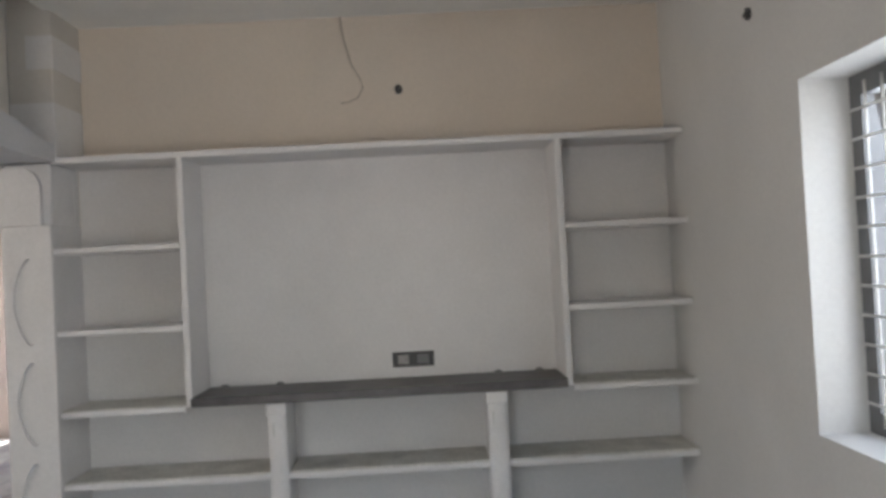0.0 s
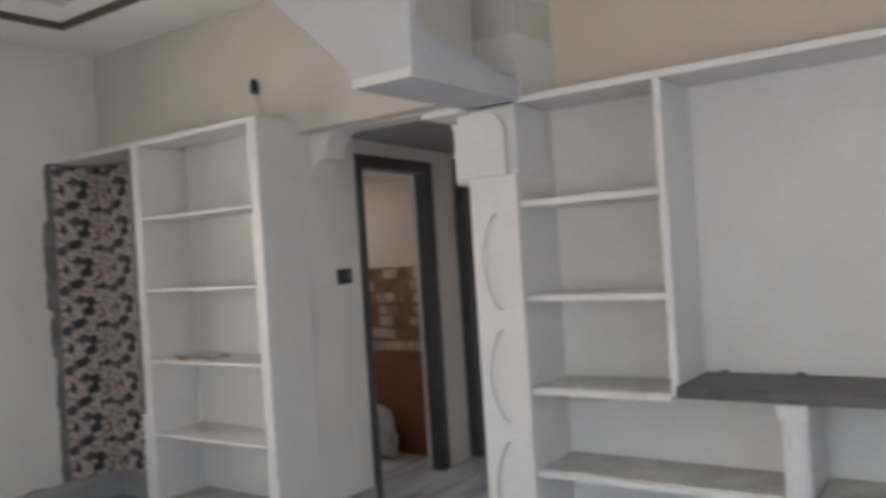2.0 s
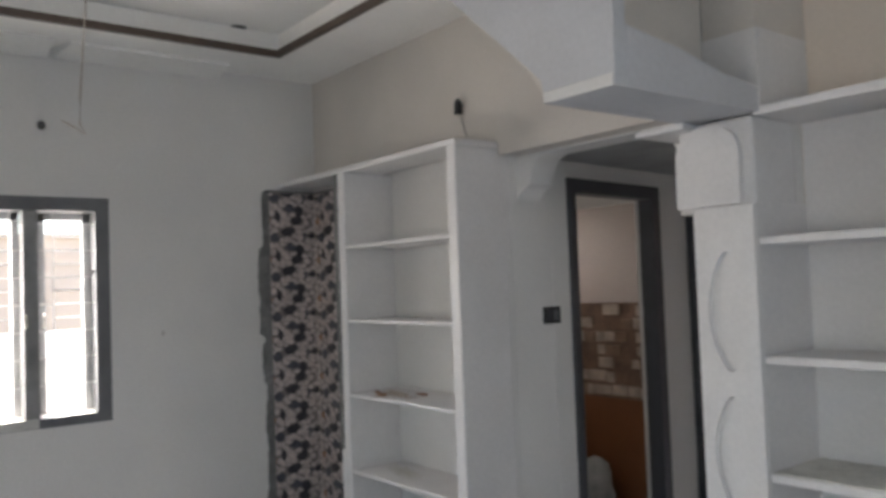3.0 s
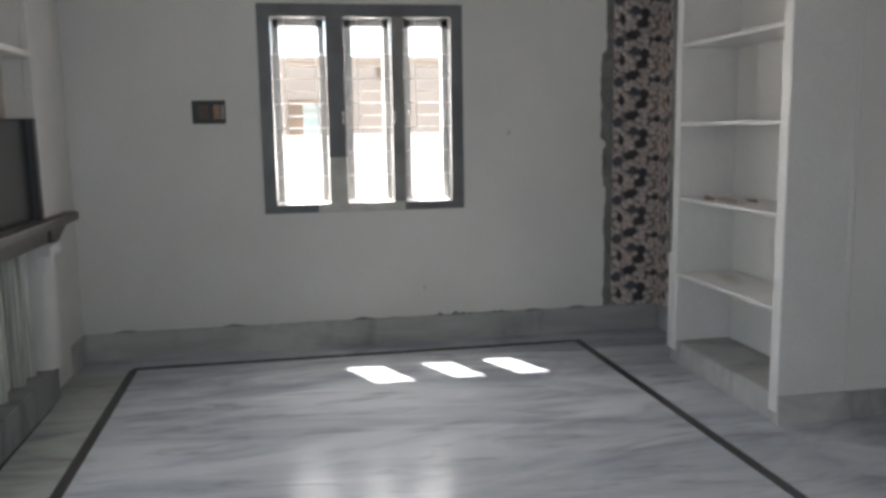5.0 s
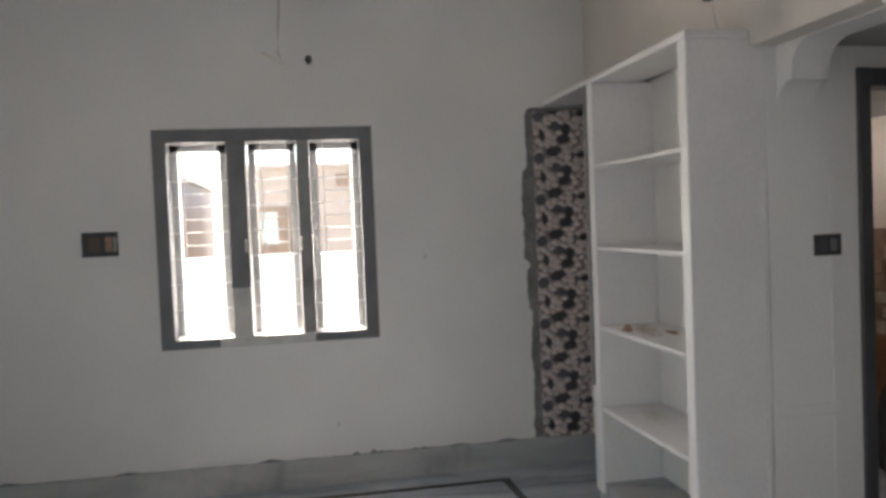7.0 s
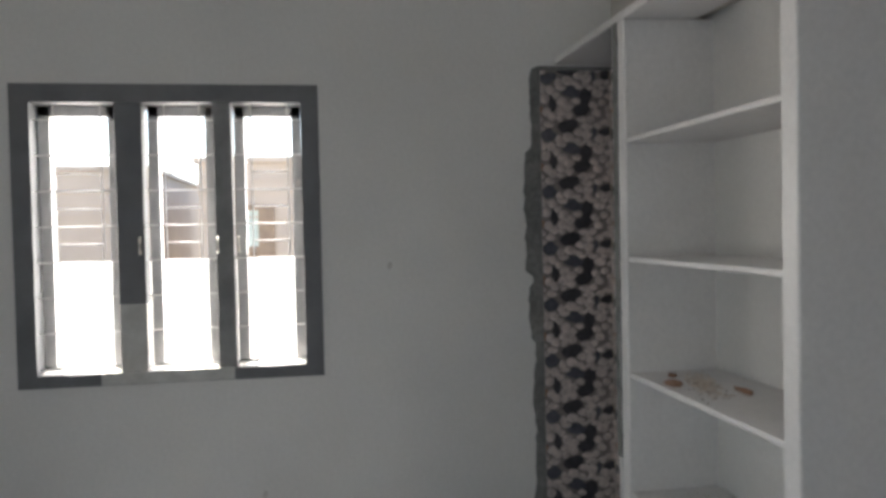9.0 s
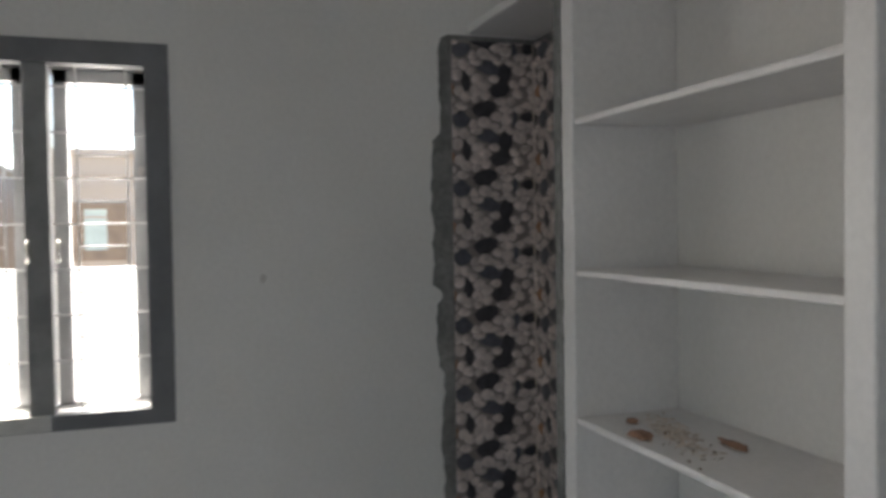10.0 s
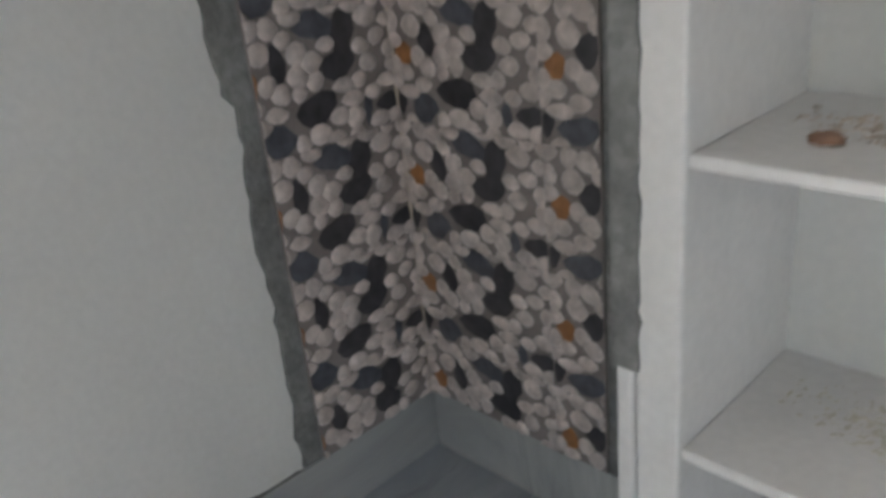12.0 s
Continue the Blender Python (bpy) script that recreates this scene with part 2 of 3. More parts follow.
# wall behind the tiles and the open shelves, with the passage arch cut through it
XP, XS = -2.09, -3.035          # pillar side and switch side of the passage
AR, AZ = 0.15, 2.13
arch = [(XS, 3.2), (XS, AZ - 0.23)]
arch += [(XS + 0.10 - 0.10 * math.cos(a), AZ - 0.23 + 0.09 * math.sin(a)) for a in [i * math.pi / 16 for i in range(1, 9)]]
arch += [(XS + 0.10, AZ - 0.11)]
arch += [(XS + 0.22 - 0.12 * math.cos(a), AZ - 0.11 + 0.11 * math.sin(a)) for a in [i * math.pi / 16 for i in range(1, 9)]]
arch += [(XP - AR + AR * math.sin(a), AZ - AR + AR * math.cos(a)) for a in [i * math.pi / 20 for i in range(0, 11)]]
arch += [(XP, 1.76), (-1.61, 1.76), (-1.61, 3.2)]
structure("wall_arch", prism(arch, "y", 4.062, 4.22), PLASTER, "white plastered beam with a stepped round-cornered passage arch", "wall")
structure("wall_over_arch", boxes((XS, -1.61, 3.95, 4.061, 2.135, 3.2)), CREAM_WALL, "cream painted wall above the passage arch", "wall")
structure("wall_niche", boxes((XW, -4.115, 3.95, 4.13, 0, 2.17)), PLASTER, "off-white painted wall of the corner niche", "wall")
structure("wall_over_niche", boxes((XW, -4.115, 3.95, 4.13, 2.17, 3.2)), CREAM_WALL, "cream painted wall above the corner niche", "wall")
structure("wall_shelf_back", boxes((-4.115, XS, 4.012, 4.13, 0, 2.19)), PLASTER, "off-white painted wall behind the open shelves", "wall")
structure("wall_over_shelves", boxes((-4.115, XS, 3.95, 4.13, 2.19, 3.2)), CREAM_WALL, "cream painted wall above the open shelves", "wall")
structure("wall_passage", boxes((XS - 0.16, XS, 4.13, 4.22, 0, 3.2)), PLASTER, "off-white painted end of the passage wall", "wall")
# passage, its doors
wp = prism([(XS, 4.22), (XS, 4.41), (XS - 0.16, 4.40), (XS - 0.16, 4.22)], "z", 0, 3.2)
for plan, z0 in (([(-3.14, 5.30), (-3.17, 5.62), (-3.33, 5.62), (-3.30, 5.28)], 0), ([(XS, 4.41), (-3.14, 5.30), (-3.30, 5.28), (XS - 0.16, 4.40)], 2.05)):
    more = prism(plan, "z", z0, 3.2)
    spare = bpy.data.meshes.new("spare")
    more.to_mesh(spare)
    wp.from_mesh(spare)
    bpy.data.meshes.remove(spare)
structure("wall_passage", wp, PLASTER, "pale grey-white passage wall with a doorway", "wall")
structure("wall_passage_end", boxes((-2.18, -1.58, 5.62, 5.78, 0, 3.2), (-3.33, -2.18, 5.62, 5.78, 2.10, 3.2), (-3.33, -3.17, 5.62, 5.70, 0, 2.10)), PLASTER, "white end wall of the passage with a doorway", "wall")
structure("wall_passage_east", boxes((-1.6, -1.44, 4.34, 5.62, 0, 3.2)), PLASTER, "white passage side wall", "wall")
# behind the show unit
structure("wall_north", boxes((-1.61, XE + T, YN, YN + T, 0, 3.2)), PEACH, "peach-cream painted wall above the built-in show unit", "wall")
# east wall with a deep window opening
EY0, EY1, EZ0, EZ1 = 0.75, 2.59, 0.845, 2.02
structure("wall_east", boxes((XE, XE + T, YS, EY0, 0, 3.2), (XE, XE + T, EY1, YN, 0, 3.2), (XE, XE + T, EY0, EY1, 0, EZ0), (XE, XE + T, EY0, EY1, EZ1, 3.2)), PLASTER,
          "off-white painted wall with a deep grilled window", "wall")
# south side: a block with a second show niche, then the rest of the hall
structure("wall_south", boxes((XW, -4.14, 0.12, 0.34, 0, 3.2), (-4.14, -2.9, 0.12, 0.16, 0, 3.2), (-3.1, -2.9, YS, 0.12, 0, 3.2)), PLASTER, "off-white painted wall beside the second show unit", "wall")
structure("wall_back", boxes((-3.1, -1.75, YS - T, YS, 0, 3.2), (-0.18, XE + T, YS - T, YS, 0, 3.2), (-1.75, -0.18, YS - T, YS, 2.1, 3.2)), PLASTER, "off-white painted back wall of the hall", "wall")
# rooms behind the two doors
structure("wall_washroom", boxes((XW, XS - 0.16, 5.50, 5.62, 1.36, 3.2)), PINKWALL, "dusky beige upper wall of the tiled side room", "wall")
structure("wall_washroom_dado", boxes((XW, XS - 0.16, 5.50, 5.62, 0, 0.735)), ORANGE, "glossy orange-brown tiled dado of the side room", "wall")
# Low slab over the passage; its grey is shade put into the colour.
structure("ceiling_passage", boxes((-3.16, -1.60, 4.222, 5.60, 2.137, 2.32)), LOFT, "low loft slab over the passage, greyed to stand for shade", "ceiling")
structure("ceiling_washroom", boxes((-4.62, XS - 0.16, 4.13, 5.50, 2.0, 2.1)), CEIL, "white loft slab over the side room", "ceiling")
structure("wall_bedroom", boxes((XW, XE, 8.0, 8.2, 0, 3.2), (-0.9, -0.7, 5.78, 8.0, 0, 3.2), (XW, -3.33, 5.62, 5.70, 0, 3.2)), PINKWALL, "beige wall of the room behind the passage", "wall")

# ceiling with a raised tray
TX0, TX1, TY0, TY1 = -4.40, -0.2, 0.80, 3.49
structure("ceiling", boxes((XW, TX0, YS, 8.0, ZC, 3.2), (TX1, XE, YS, 4.12, ZC, 3.2), (TX0, TX1, YS, TY0, ZC, 3.2), (TX0, TX1, TY1, 8.0, ZC, 3.2),
                           (TX0, TX1, TY0, TY1, 3.02, 3.2), (XE - 3.03, XE, 3.45, 4.12, 2.78, ZC)), CEIL, "white plaster tray ceiling", "ceiling")
trim = thing("trim", "dark brown painted moulding round the ceiling tray", "trim", kind="structure")
for r in ((TX0, TX0 + 0.03, TY0, TY1), (TX1 - 0.03, TX1, TY0, TY1), (TX0 + 0.03, TX1 - 0.03, TY0, TY0 + 0.03), (TX0 + 0.03, TX1 - 0.03, TY1 - 0.03, TY1)):
    part("moulding", boxes((*r, ZC - 0.004, ZC + 0.034)), BROWN, trim)
# plaster cornice along the window wall, laid in separate lengths that do not quite meet
cornice = thing("cornice", "white plaster cornice lengths with open joints", "cornice", kind="structure")
for y0, y1, low, out in ((0.36, 1.775, 2.862, 0.23), (1.835, 2.335, 2.822, 0.20), (2.362, 3.30, 2.826, 0.19)):
    bm = prism([(XW, ZC), (XW, low), (XW + 0.02, low), (XW + out - 0.02, ZC - 0.016), (XW + out, ZC - 0.012), (XW + out, ZC)], "y", y0, y1)
    for v in bm.verts:
        if v.co.x > XW + 0.1:
            v.co.y += 0.05 if v.co.y < y0 + 0.01 else -0.01
    part("cornice_length", bm, CEIL, cornice)

# end of the big beam: a flaring front plate, the solid beam behind it, and a slot open towards the unit
flare = [(-1.85, 2.055), (-1.868, 2.13), (-2.02, 2.268), (-2.186, 2.411), (-2.274, 2.492), (-2.45, 2.66), (-2.61, 2.78), (-2.78, ZC), (-2.78, 3.0)]
structure("beam", prism([(-1.80, 3.0), (-1.80, 2.055)] + flare, "y", 3.138, 3.948), BEAMP, "plastered beam end flaring to the ceiling, colour darkened for dim light", "beam")
front = structure("beam_front", prism([(-1.58, 3.0), (-1.58, 2.055)] + flare, "y", 3.085, 3.138), BEAMP, "plastered front plate of the beam end, colour darkened for dim light", "beam")
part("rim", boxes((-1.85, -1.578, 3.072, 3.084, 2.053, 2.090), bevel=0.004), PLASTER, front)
structure("beam_sole", prism([(3.139, 2.055), (3.80, 2.055), (3.80, 2.135), (3.62, 2.155), (3.40, 2.20), (3.139, 2.235)], "x", -1.799, -1.58), BEAMP, "plastered sole of the beam end, rising to the front, darkened for dim light", "beam")
structure("beam_web", boxes((-1.799, -1.785, 3.139, 3.80, 2.236, 3.0)), CREAM_WALL, "cream side of the beam set back over its sole", "beam")
# Column is coloured in two parts: pale up to 2.338, darker cream above.
structure("column_head", boxes((-1.798, -1.575, 3.802, 4.118, 2.076, 2.338)), SHELF, "white plastered column head above the pillar", "column")
structure("column_head_upper", boxes((-1.70, -1.572, 3.802, 4.118, 2.50, 2.66)), SHELF, "white plastered upper block of the column", "column")
structure("column_top", boxes((-1.784, -1.577, 3.804, 4.118, 2.338, ZC)), CREAM_WALL, "column above the pillar, darker cream than its head", "column")

# skirting
base = thing("baseboard", "dull grey marble skirting", "baseboard", kind="structure")
part("skirting", boxes((XW, XW + 0.012, 0.34, 3.938, 0, 0.16)), SKIRT, base)
part("skirting", boxes((XW + 0.012, -4.115, 3.938, 3.95, 0, 0.16)), SKIRT, base)
part("skirting", boxes((XW + 0.012, -4.56, 0.34, 0.352, 0, 0.165)), SKIRT, base)
part("skirting", boxes((XS, XS + 0.012, 3.68, 4.41, 0, 0.13)), SKIRT, base)
part("skirting", boxes((XE - 0.012, XE, YS, 3.8, 0, 0.13)), SKIRT, base)
smear = [(3.55, 0.155), (0.5, 0.155)] + [(0.5 + i * 0.025, 0.161 + 0.022 * max(0, noise.noise((i * 0.16, 5, 0))) + (0.034 if 78 < i < 96 else 0.0) * abs(noise.noise((i * 0.5, 9, 0))) + 0.004 * noise.noise((i * 0.9, 1, 0))) for i in range(123)]
part("mortar_smear", prism(smear, "x", XW, XW + 0.008), CEMENT, base, "ragged grey mortar line above the skirting")
border = thing("floor_border", "black marble inlay strip in the floor", "floor inlay", kind="structure")
def strip(x0, y0, x1, y1, w):
    a, b = Vector((x0, y0)), Vector((x1, y1))
    q = (b - a).normalized().orthogonal() * w / 2
    return prism([tuple(a + q), tuple(b + q), tuple(b - q), tuple(a - q)], "z", 0.0, 0.004)


for r in ((-4.60, 0.65, -4.62, 3.335), (-4.575, 0.66, 0.9, 0.78), (-4.595, 3.31, 0.9, 3.42), (0.9, 0.76, 0.9, 3.40), (-4.02, 0.37, 0.9, 0.44)):
    part("inlay_strip", strip(*r, 0.045), GRANITE, border)



# ---- west window ----
def window_west():
    w = thing("window_1", "three-light grey painted window with a steel grille", "window", kind="structure")
    xo, xi = XW - T - 0.004, XW + 0.006
    f = 0.075
    part("window_frame", boxes((xo, xi, WY0, WY0 + f, WZ0, WZ1), (xo, xi, WY1 - f, WY1, WZ0, WZ1), (xo, xi, WY0 + f, WY1 - f, WZ1 - f, WZ1), (xo, xi, WY0 + f, WY1 - f, WZ0, WZ0 + 0.05)), GREY, w)
    # unpainted stretches of the frame show bare pale plaster
    part("frame_patch", boxes((xo + 0.004, xi + 0.003, 1.74, 2.27, WZ0 + 0.002, WZ0 + 0.052)), BARE, w, "bare pale unpainted stretch")
    part("mullion", boxes((XW - 0.10, xi - 0.01, 1.815, 1.925, 1.17, WZ1 - f), bevel=0.004), GREY, w)
    part("mullion", boxes((XW - 0.10, xi - 0.012, 1.815, 1.925, WZ0 + 0.05, 1.17), bevel=0.004), BARE, w, "bare pale unpainted lower mullion")
    part("mullion", boxes((XW - 0.10, xi - 0.012, 2.205, 2.28, WZ0 + 0.05, WZ1 - f), bevel=0.004), MIDGREY, w)
    for y0, y1 in ((1.50, 1.81), (1.93, 2.202), (2.283, 2.563)):
        part("shutter_frame", boxes((XW - 0.13, XW - 0.09, y0, y0 + 0.044, 0.90, 1.99), (XW - 0.13, XW - 0.09, y1 - 0.038, y1, 0.90, 1.99),
                                    (XW - 0.13, XW - 0.09, y0, y1, 1.95, 1.99), (XW - 0.13, XW - 0.09, y0, y1, 0.895, 0.913)), SHUTTER, w)
        part("window_sill", prism([(XW - 0.14, 0.885), (XW - 0.02, 0.885), (XW - 0.02, 0.893), (XW - 0.14, 0.902)], "y", y0, y1), WHITEWASH, w, "white sloping sill")
        xr = XW - 0.03
        a, b = y0 - 0.012, y1 + 0.012
        for p, q in (((xr, a, 0.885), (xr, a, 1.995)), ((xr, b, 0.885), (xr, b, 1.995)), ((xr, a, 1.995), (xr, b, 1.995)), ((xr, a, 0.91), (xr, b, 0.91))):
            part("grille_bar", tube([p, q], 0.0045, 6), ROD, w)
        for y in (y0 + 0.075, y1 - 0.055):
            part("grille_bar", tube([(xr - 0.008, y, 0.885), (xr - 0.008, y, 1.995)], 0.0032, 6), ROD, w)
        for k in range(14):
            z = 0.985 + k * 0.0725
            lo, hi = (a, b) if k % 2 else (y0 + 0.075, y1 - 0.055)
            part("grille_bar", tube([(xr, lo, z), (xr, hi, z)], 0.003, 6), ROD, w)
    for y in (1.905, 2.215, 2.30):
        part("catch", tube([(XW + 0.002, y, 1.375), (XW + 0.014, y, 1.385), (XW + 0.014, y, 1.43), (XW + 0.002, y, 1.44)], 0.006, 6), BRASS, w, "bright metal catch")
    return w


window_west()


def window_east():
    w = thing("window_2", "dark grey window with a pale steel grille in a deep reveal", "window", kind="structure")
    x0, x1, f = XE + 0.17, XE + 0.26, 0.07
    part("window_frame", boxes((x0, x1, EY0, EY0 + f, EZ0, EZ1), (x0, x1, EY1 - f, EY1, EZ0, EZ1), (x0, x1, EY0 + f, EY1 - f, EZ1 - f, EZ1), (x0, x1, EY0 + f, EY1 - f, EZ0, EZ0 + f)), GREY, w)
    n = 4
    for i in range(1, n):
        y = EY0 + (EY1 - EY0) * i / n
        part("mullion", boxes((x0, x1, y - 0.035, y + 0.035, EZ0 + f, EZ1 - f)), GREY, w)
    for k in range(11):
        z = EZ0 + 0.1 + k * 0.096
        part("grille_bar", tube([(x0 - 0.01, EY0 + 0.02, z), (x0 - 0.01, EY1 - 0.02, z)], 0.005, 6), ROD, w)
    for k in range(18):
        y = EY1 - 0.10 - k * 0.1
        part("grille_bar", tube([(x0 - 0.004, y, EZ0 + 0.03), (x0 - 0.004, y, EZ1 - 0.03)], 0.005, 6), ROD, w)
    return w


window_east()


# ---- doors ----
def door_frame(name, label, rows):
    """rows: the plan outline, foot and top of each jamb and of the head."""
    d = thing(name, label, "door frame", kind="structure")
    for n, (plan, z0, z1) in zip(("jamb", "jamb", "head"), rows):
        bm = prism(plan, "z", z0, z1)
        bmesh.ops.bevel(bm, geom=list(bm.edges), offset=0.005, segments=1, affect="EDGES")
        part(n, bm, DARKDOOR, d)
    return d


door_frame("door_1", "dark painted door frame standing open to the side room",
           (([(-3.020, 4.41), (-3.028, 4.475), (-3.128, 4.463), (-3.12, 4.40)], 0, 2.05), ([(-3.118, 5.22), (-3.127, 5.30), (-3.227, 5.288), (-3.218, 5.208)], 0, 2.05),
            ([(-3.028, 4.475), (-3.118, 5.22), (-3.218, 5.208), (-3.128, 4.463)], 1.975, 2.05)))
door_frame("door_2", "dark painted door frame at the passage end",
           (([(-3.17, 5.60), (-3.09, 5.60), (-3.09, 5.70), (-3.17, 5.70)], 0, 2.10), ([(-2.26, 5.60), (-2.18, 5.60), (-2.18, 5.70), (-2.26, 5.70)], 0, 2.10),
            ([(-3.09, 5.60), (-2.26, 5.60), (-2.26, 5.70), (-3.09, 5.70)], 2.02, 2.10)))


# ---- built-in show unit ----
def show_unit():
    u = thing("show_unit", "white built-in wall unit with open shelves and screen niche", "wall unit", at=(0, 0, 0))
    yf, yb = 3.80, YN
    x0, x1 = -1.605, XE
    part("back_panel", boxes((x0, x1, yb - 0.004, yb, 0, 2.05)), SHELF, u)
    part("top_board", boxes((x0, x1, yf, yb, 2.045, 2.075), bevel=0.004), SHELF, u)
    for a, b in ((-1.015, -0.985), (0.795, 0.825)):
        part("divider", boxes((a, b, yf + 0.002, yb, 0.86, 2.045), bevel=0.004), SHELF, u)
    for z in (1.635, 1.243, 0.86):
        for a, b in ((x0, -1.015), (0.825, x1)):
            sh = part("shelf", boxes((a, b, yf, yb, z - 0.022, z + 0.006), bevel=0.004), SHELF, u)
            if z < 1:
                part("screed", boxes((a + 0.004, b - 0.004, yf + 0.012, yb - 0.002, z, z + 0.010)), SCREED, sh, "dusty grey cement top")
    for a, b in ((x0, -0.635), (-0.547, 0.405), (0.504, x1)):
        sh = part("shelf", boxes((a, b, yf + 0.004, yb, 0.495, 0.522), bevel=0.004), SHELF, u)
        edge = [(a + 0.003, yb - 0.002), (b - 0.003, yb - 0.002)]
        n = int((b - a) / 0.03)
        edge += [(b - 0.003 - (b - a - 0.006) * i / n, yf + 0.012 + 0.014 * noise.noise((i * 0.45 + a * 7, 3, 1))) for i in range(n + 1)]
        part("screed", prism(edge, "z", 0.518, 0.530), SCREED, sh, "dusty grey cement top with a ragged edge")
    for a, b in ((-0.635, -0.547), (0.405, 0.504)):
        m = (a + b) / 2
        post = part("post", boxes((a + 0.012, b - 0.012, yf + 0.02, yb, 0, 0.86), bevel=0.006), SHELF, u)
        round_front = [(a, yf + 0.04)] + [(m - (b - a) / 2 * math.cos(t), yf + 0.01 - 0.022 * math.sin(t)) for t in [i * math.pi / 10 for i in range(11)]] + [(b, yf + 0.04)]
        part("moulding", prism(round_front, "z", 0, 0.80), SHELF, post)
        part("moulding", boxes((a - 0.006, b + 0.006, yf - 0.022, yf + 0.05, 0.80, 0.86), bevel=0.008), SHELF, post)
        part("chip", boxes((a + 0.024, a + 0.031, yf - 0.014, yf + 0.01, 0.70, 0.765)), BARE, post, "dark chipped hole")
    part("slab", boxes((-0.985, 0.795, 3.765, yb, 0.862, 0.905), bevel=0.004), SLABM, u, "dusty black granite slab")
    return u


show_unit()


# ---- panelled pillar beside the unit ----
def pillar():
    p = thing("pillar", "white plastered pillar with sunk oval panels", "pillar")
    part("shaft", boxes((-1.835, -1.605, 3.79, 4.34, 0, 1.76), bevel=0.008), SHELF, p)
    part("capital", boxes((-1.90, -1.607, 3.80, 4.058, 1.752, 2.05), bevel=0.01), SHELF, p)
    r, x0, x1, z0, z1 = 0.10, -1.895, -1.645, 1.755, 2.03
    panel = [(x0, z0), (x1, z0)] + [(x1 - r + r * math.cos(t), z1 - r + r * math.sin(t)) for t in [i * math.pi / 16 for i in range(9)]]
    panel += [(x0 + r - r * math.sin(t), z1 - r + r * math.cos(t)) for t in [i * math.pi / 16 for i in range(9)]]
    part("capital_panel", prism(panel, "y", 3.77, 3.802), SHELF, p)
    part("abacus", boxes((-2.03, -1.82, 3.72, 4.058, 2.03, 2.054), bevel=0.006), SHELF, p)
    # front skin with sunk ovals: each cell is a ring between a rectangle and an oval
    for lo, hi, z0, z1 in ((1.145, 1.750, 1.19, 1.60), (0.68, 1.145, 0.72, 1.11), (0.0, 0.68, 0.22, 0.64)):
        c, h, x0, x1, xc = (z0 + z1) / 2, (z1 - z0) / 2, -1.835, -1.605, -1.715
        bm = bmesh.new()
        loops = []
        corner = {round(math.atan2(z - c, x - xc) / (math.pi / 16)) % 32: (x, z) for x in (x0, x1) for z in (lo, hi)}
        for k in range(32):
            t = k * math.pi / 16
            dx, dz = math.cos(t), math.sin(t)
            reach = min((x1 - xc if dx > 0 else xc - x0) / max(abs(dx), 1e-6), (hi - c if dz > 0 else c - lo) / max(abs(dz), 1e-6))
            ex, ez = corner.get(k, (xc + reach * dx, c + reach * dz))
            ox, oz = xc + 0.078 * dx * (1 - 0.30 * dz * dz), c + h * dz
            loops.append([bm.verts.new(q) for q in ((ex, 3.776, ez), (ox, 3.776, oz), (ox * 0.97 + xc * 0.03, 3.789, oz * 0.97 + c * 0.03), (ex, 3.789, ez))])
        for k in range(32):
            a, b = loops[k], loops[(k + 1) % 32]
            for m in range(4):
                bm.faces.new((a[m], b[m], b[(m + 1) % 4], a[(m + 1) % 4]))
        part("front_panel", bm, SHELF, p, "white panel with a sunk oval")
    return p


pillar()


# ---- open shelf unit by the tiles ----
def open_shelves():
    u = thing("open_shelves", "white plastered open shelves built against the wall", "shelves")
    yf, yb = 3.68, 4.016
    part("side_panel", boxes((-3.105, XS - 0.002, yf, yb, 0.05, 2.17), bevel=0.006), SHELF, u)
    part("side_panel", boxes((-4.113, -4.045, yf, yb, 0.07, 2.17), bevel=0.006), SHELF, u)
    part("top_board", boxes((XW, XS - 0.002, yf, 3.949, 2.17, 2.20), bevel=0.005), SHELF, u)
    for z in (1.757, 1.344, 0.938, 0.517):
        part("shelf", boxes((-4.045, -3.105, yf + 0.006, yb, z - 0.018, z), bevel=0.004), SHELF, u)
    part("side_foot", boxes((-4.145, -4.116, yf, yf + 0.05, 0.07, 0.62), bevel=0.006), SHELF, u)
    ragged = [(-4.146, 2.168), (-4.146, 0.622)] + [(-4.106 + 0.006 * noise.noise((i * 0.31, 4, 2)) + 0.005 * noise.noise((i * 1.1, 8, 2)), 0.622 + i * 0.01546) for i in range(101)]
    part("cement_edge", prism(ragged, "y", yf - 0.005, yf + 0.03), CEMENT, u, "ragged grey cement edge along the upright")
    part("plinth", boxes((-4.115, XS - 0.004, yf + 0.01, yb, 0, 0.125)), SKIRT, u, "grey marble plinth")
    return u


open_shelves()

# ---- tile panels in the corner ----
bed = [(3.95, 0.16), (3.95, 2.16), (3.60, 2.16)]
for i in range(81):
    z = 2.15 - i * 0.0248
    bed.append((3.565 + 0.012 * noise.noise((z * 6, 0.3, 0)) + 0.012 * noise.noise((z * 23, 2.3, 0)) - (0.03 if 1.25 < z < 1.79 else 0) - (0.022 if 0.95 < z < 1.2 else 0), z))
structure("tile_bed", prism(bed, "x", XW, XW + 0.010), CEMENT, "rough grey cement bed round the corner tiles", "cement")
structure("tile_bed_back", boxes((XW + 0.010, -4.115, 3.940, 3.95, 0.16, 2.16)), CEMENT, "rough grey cement bed behind the corner tiles", "cement")

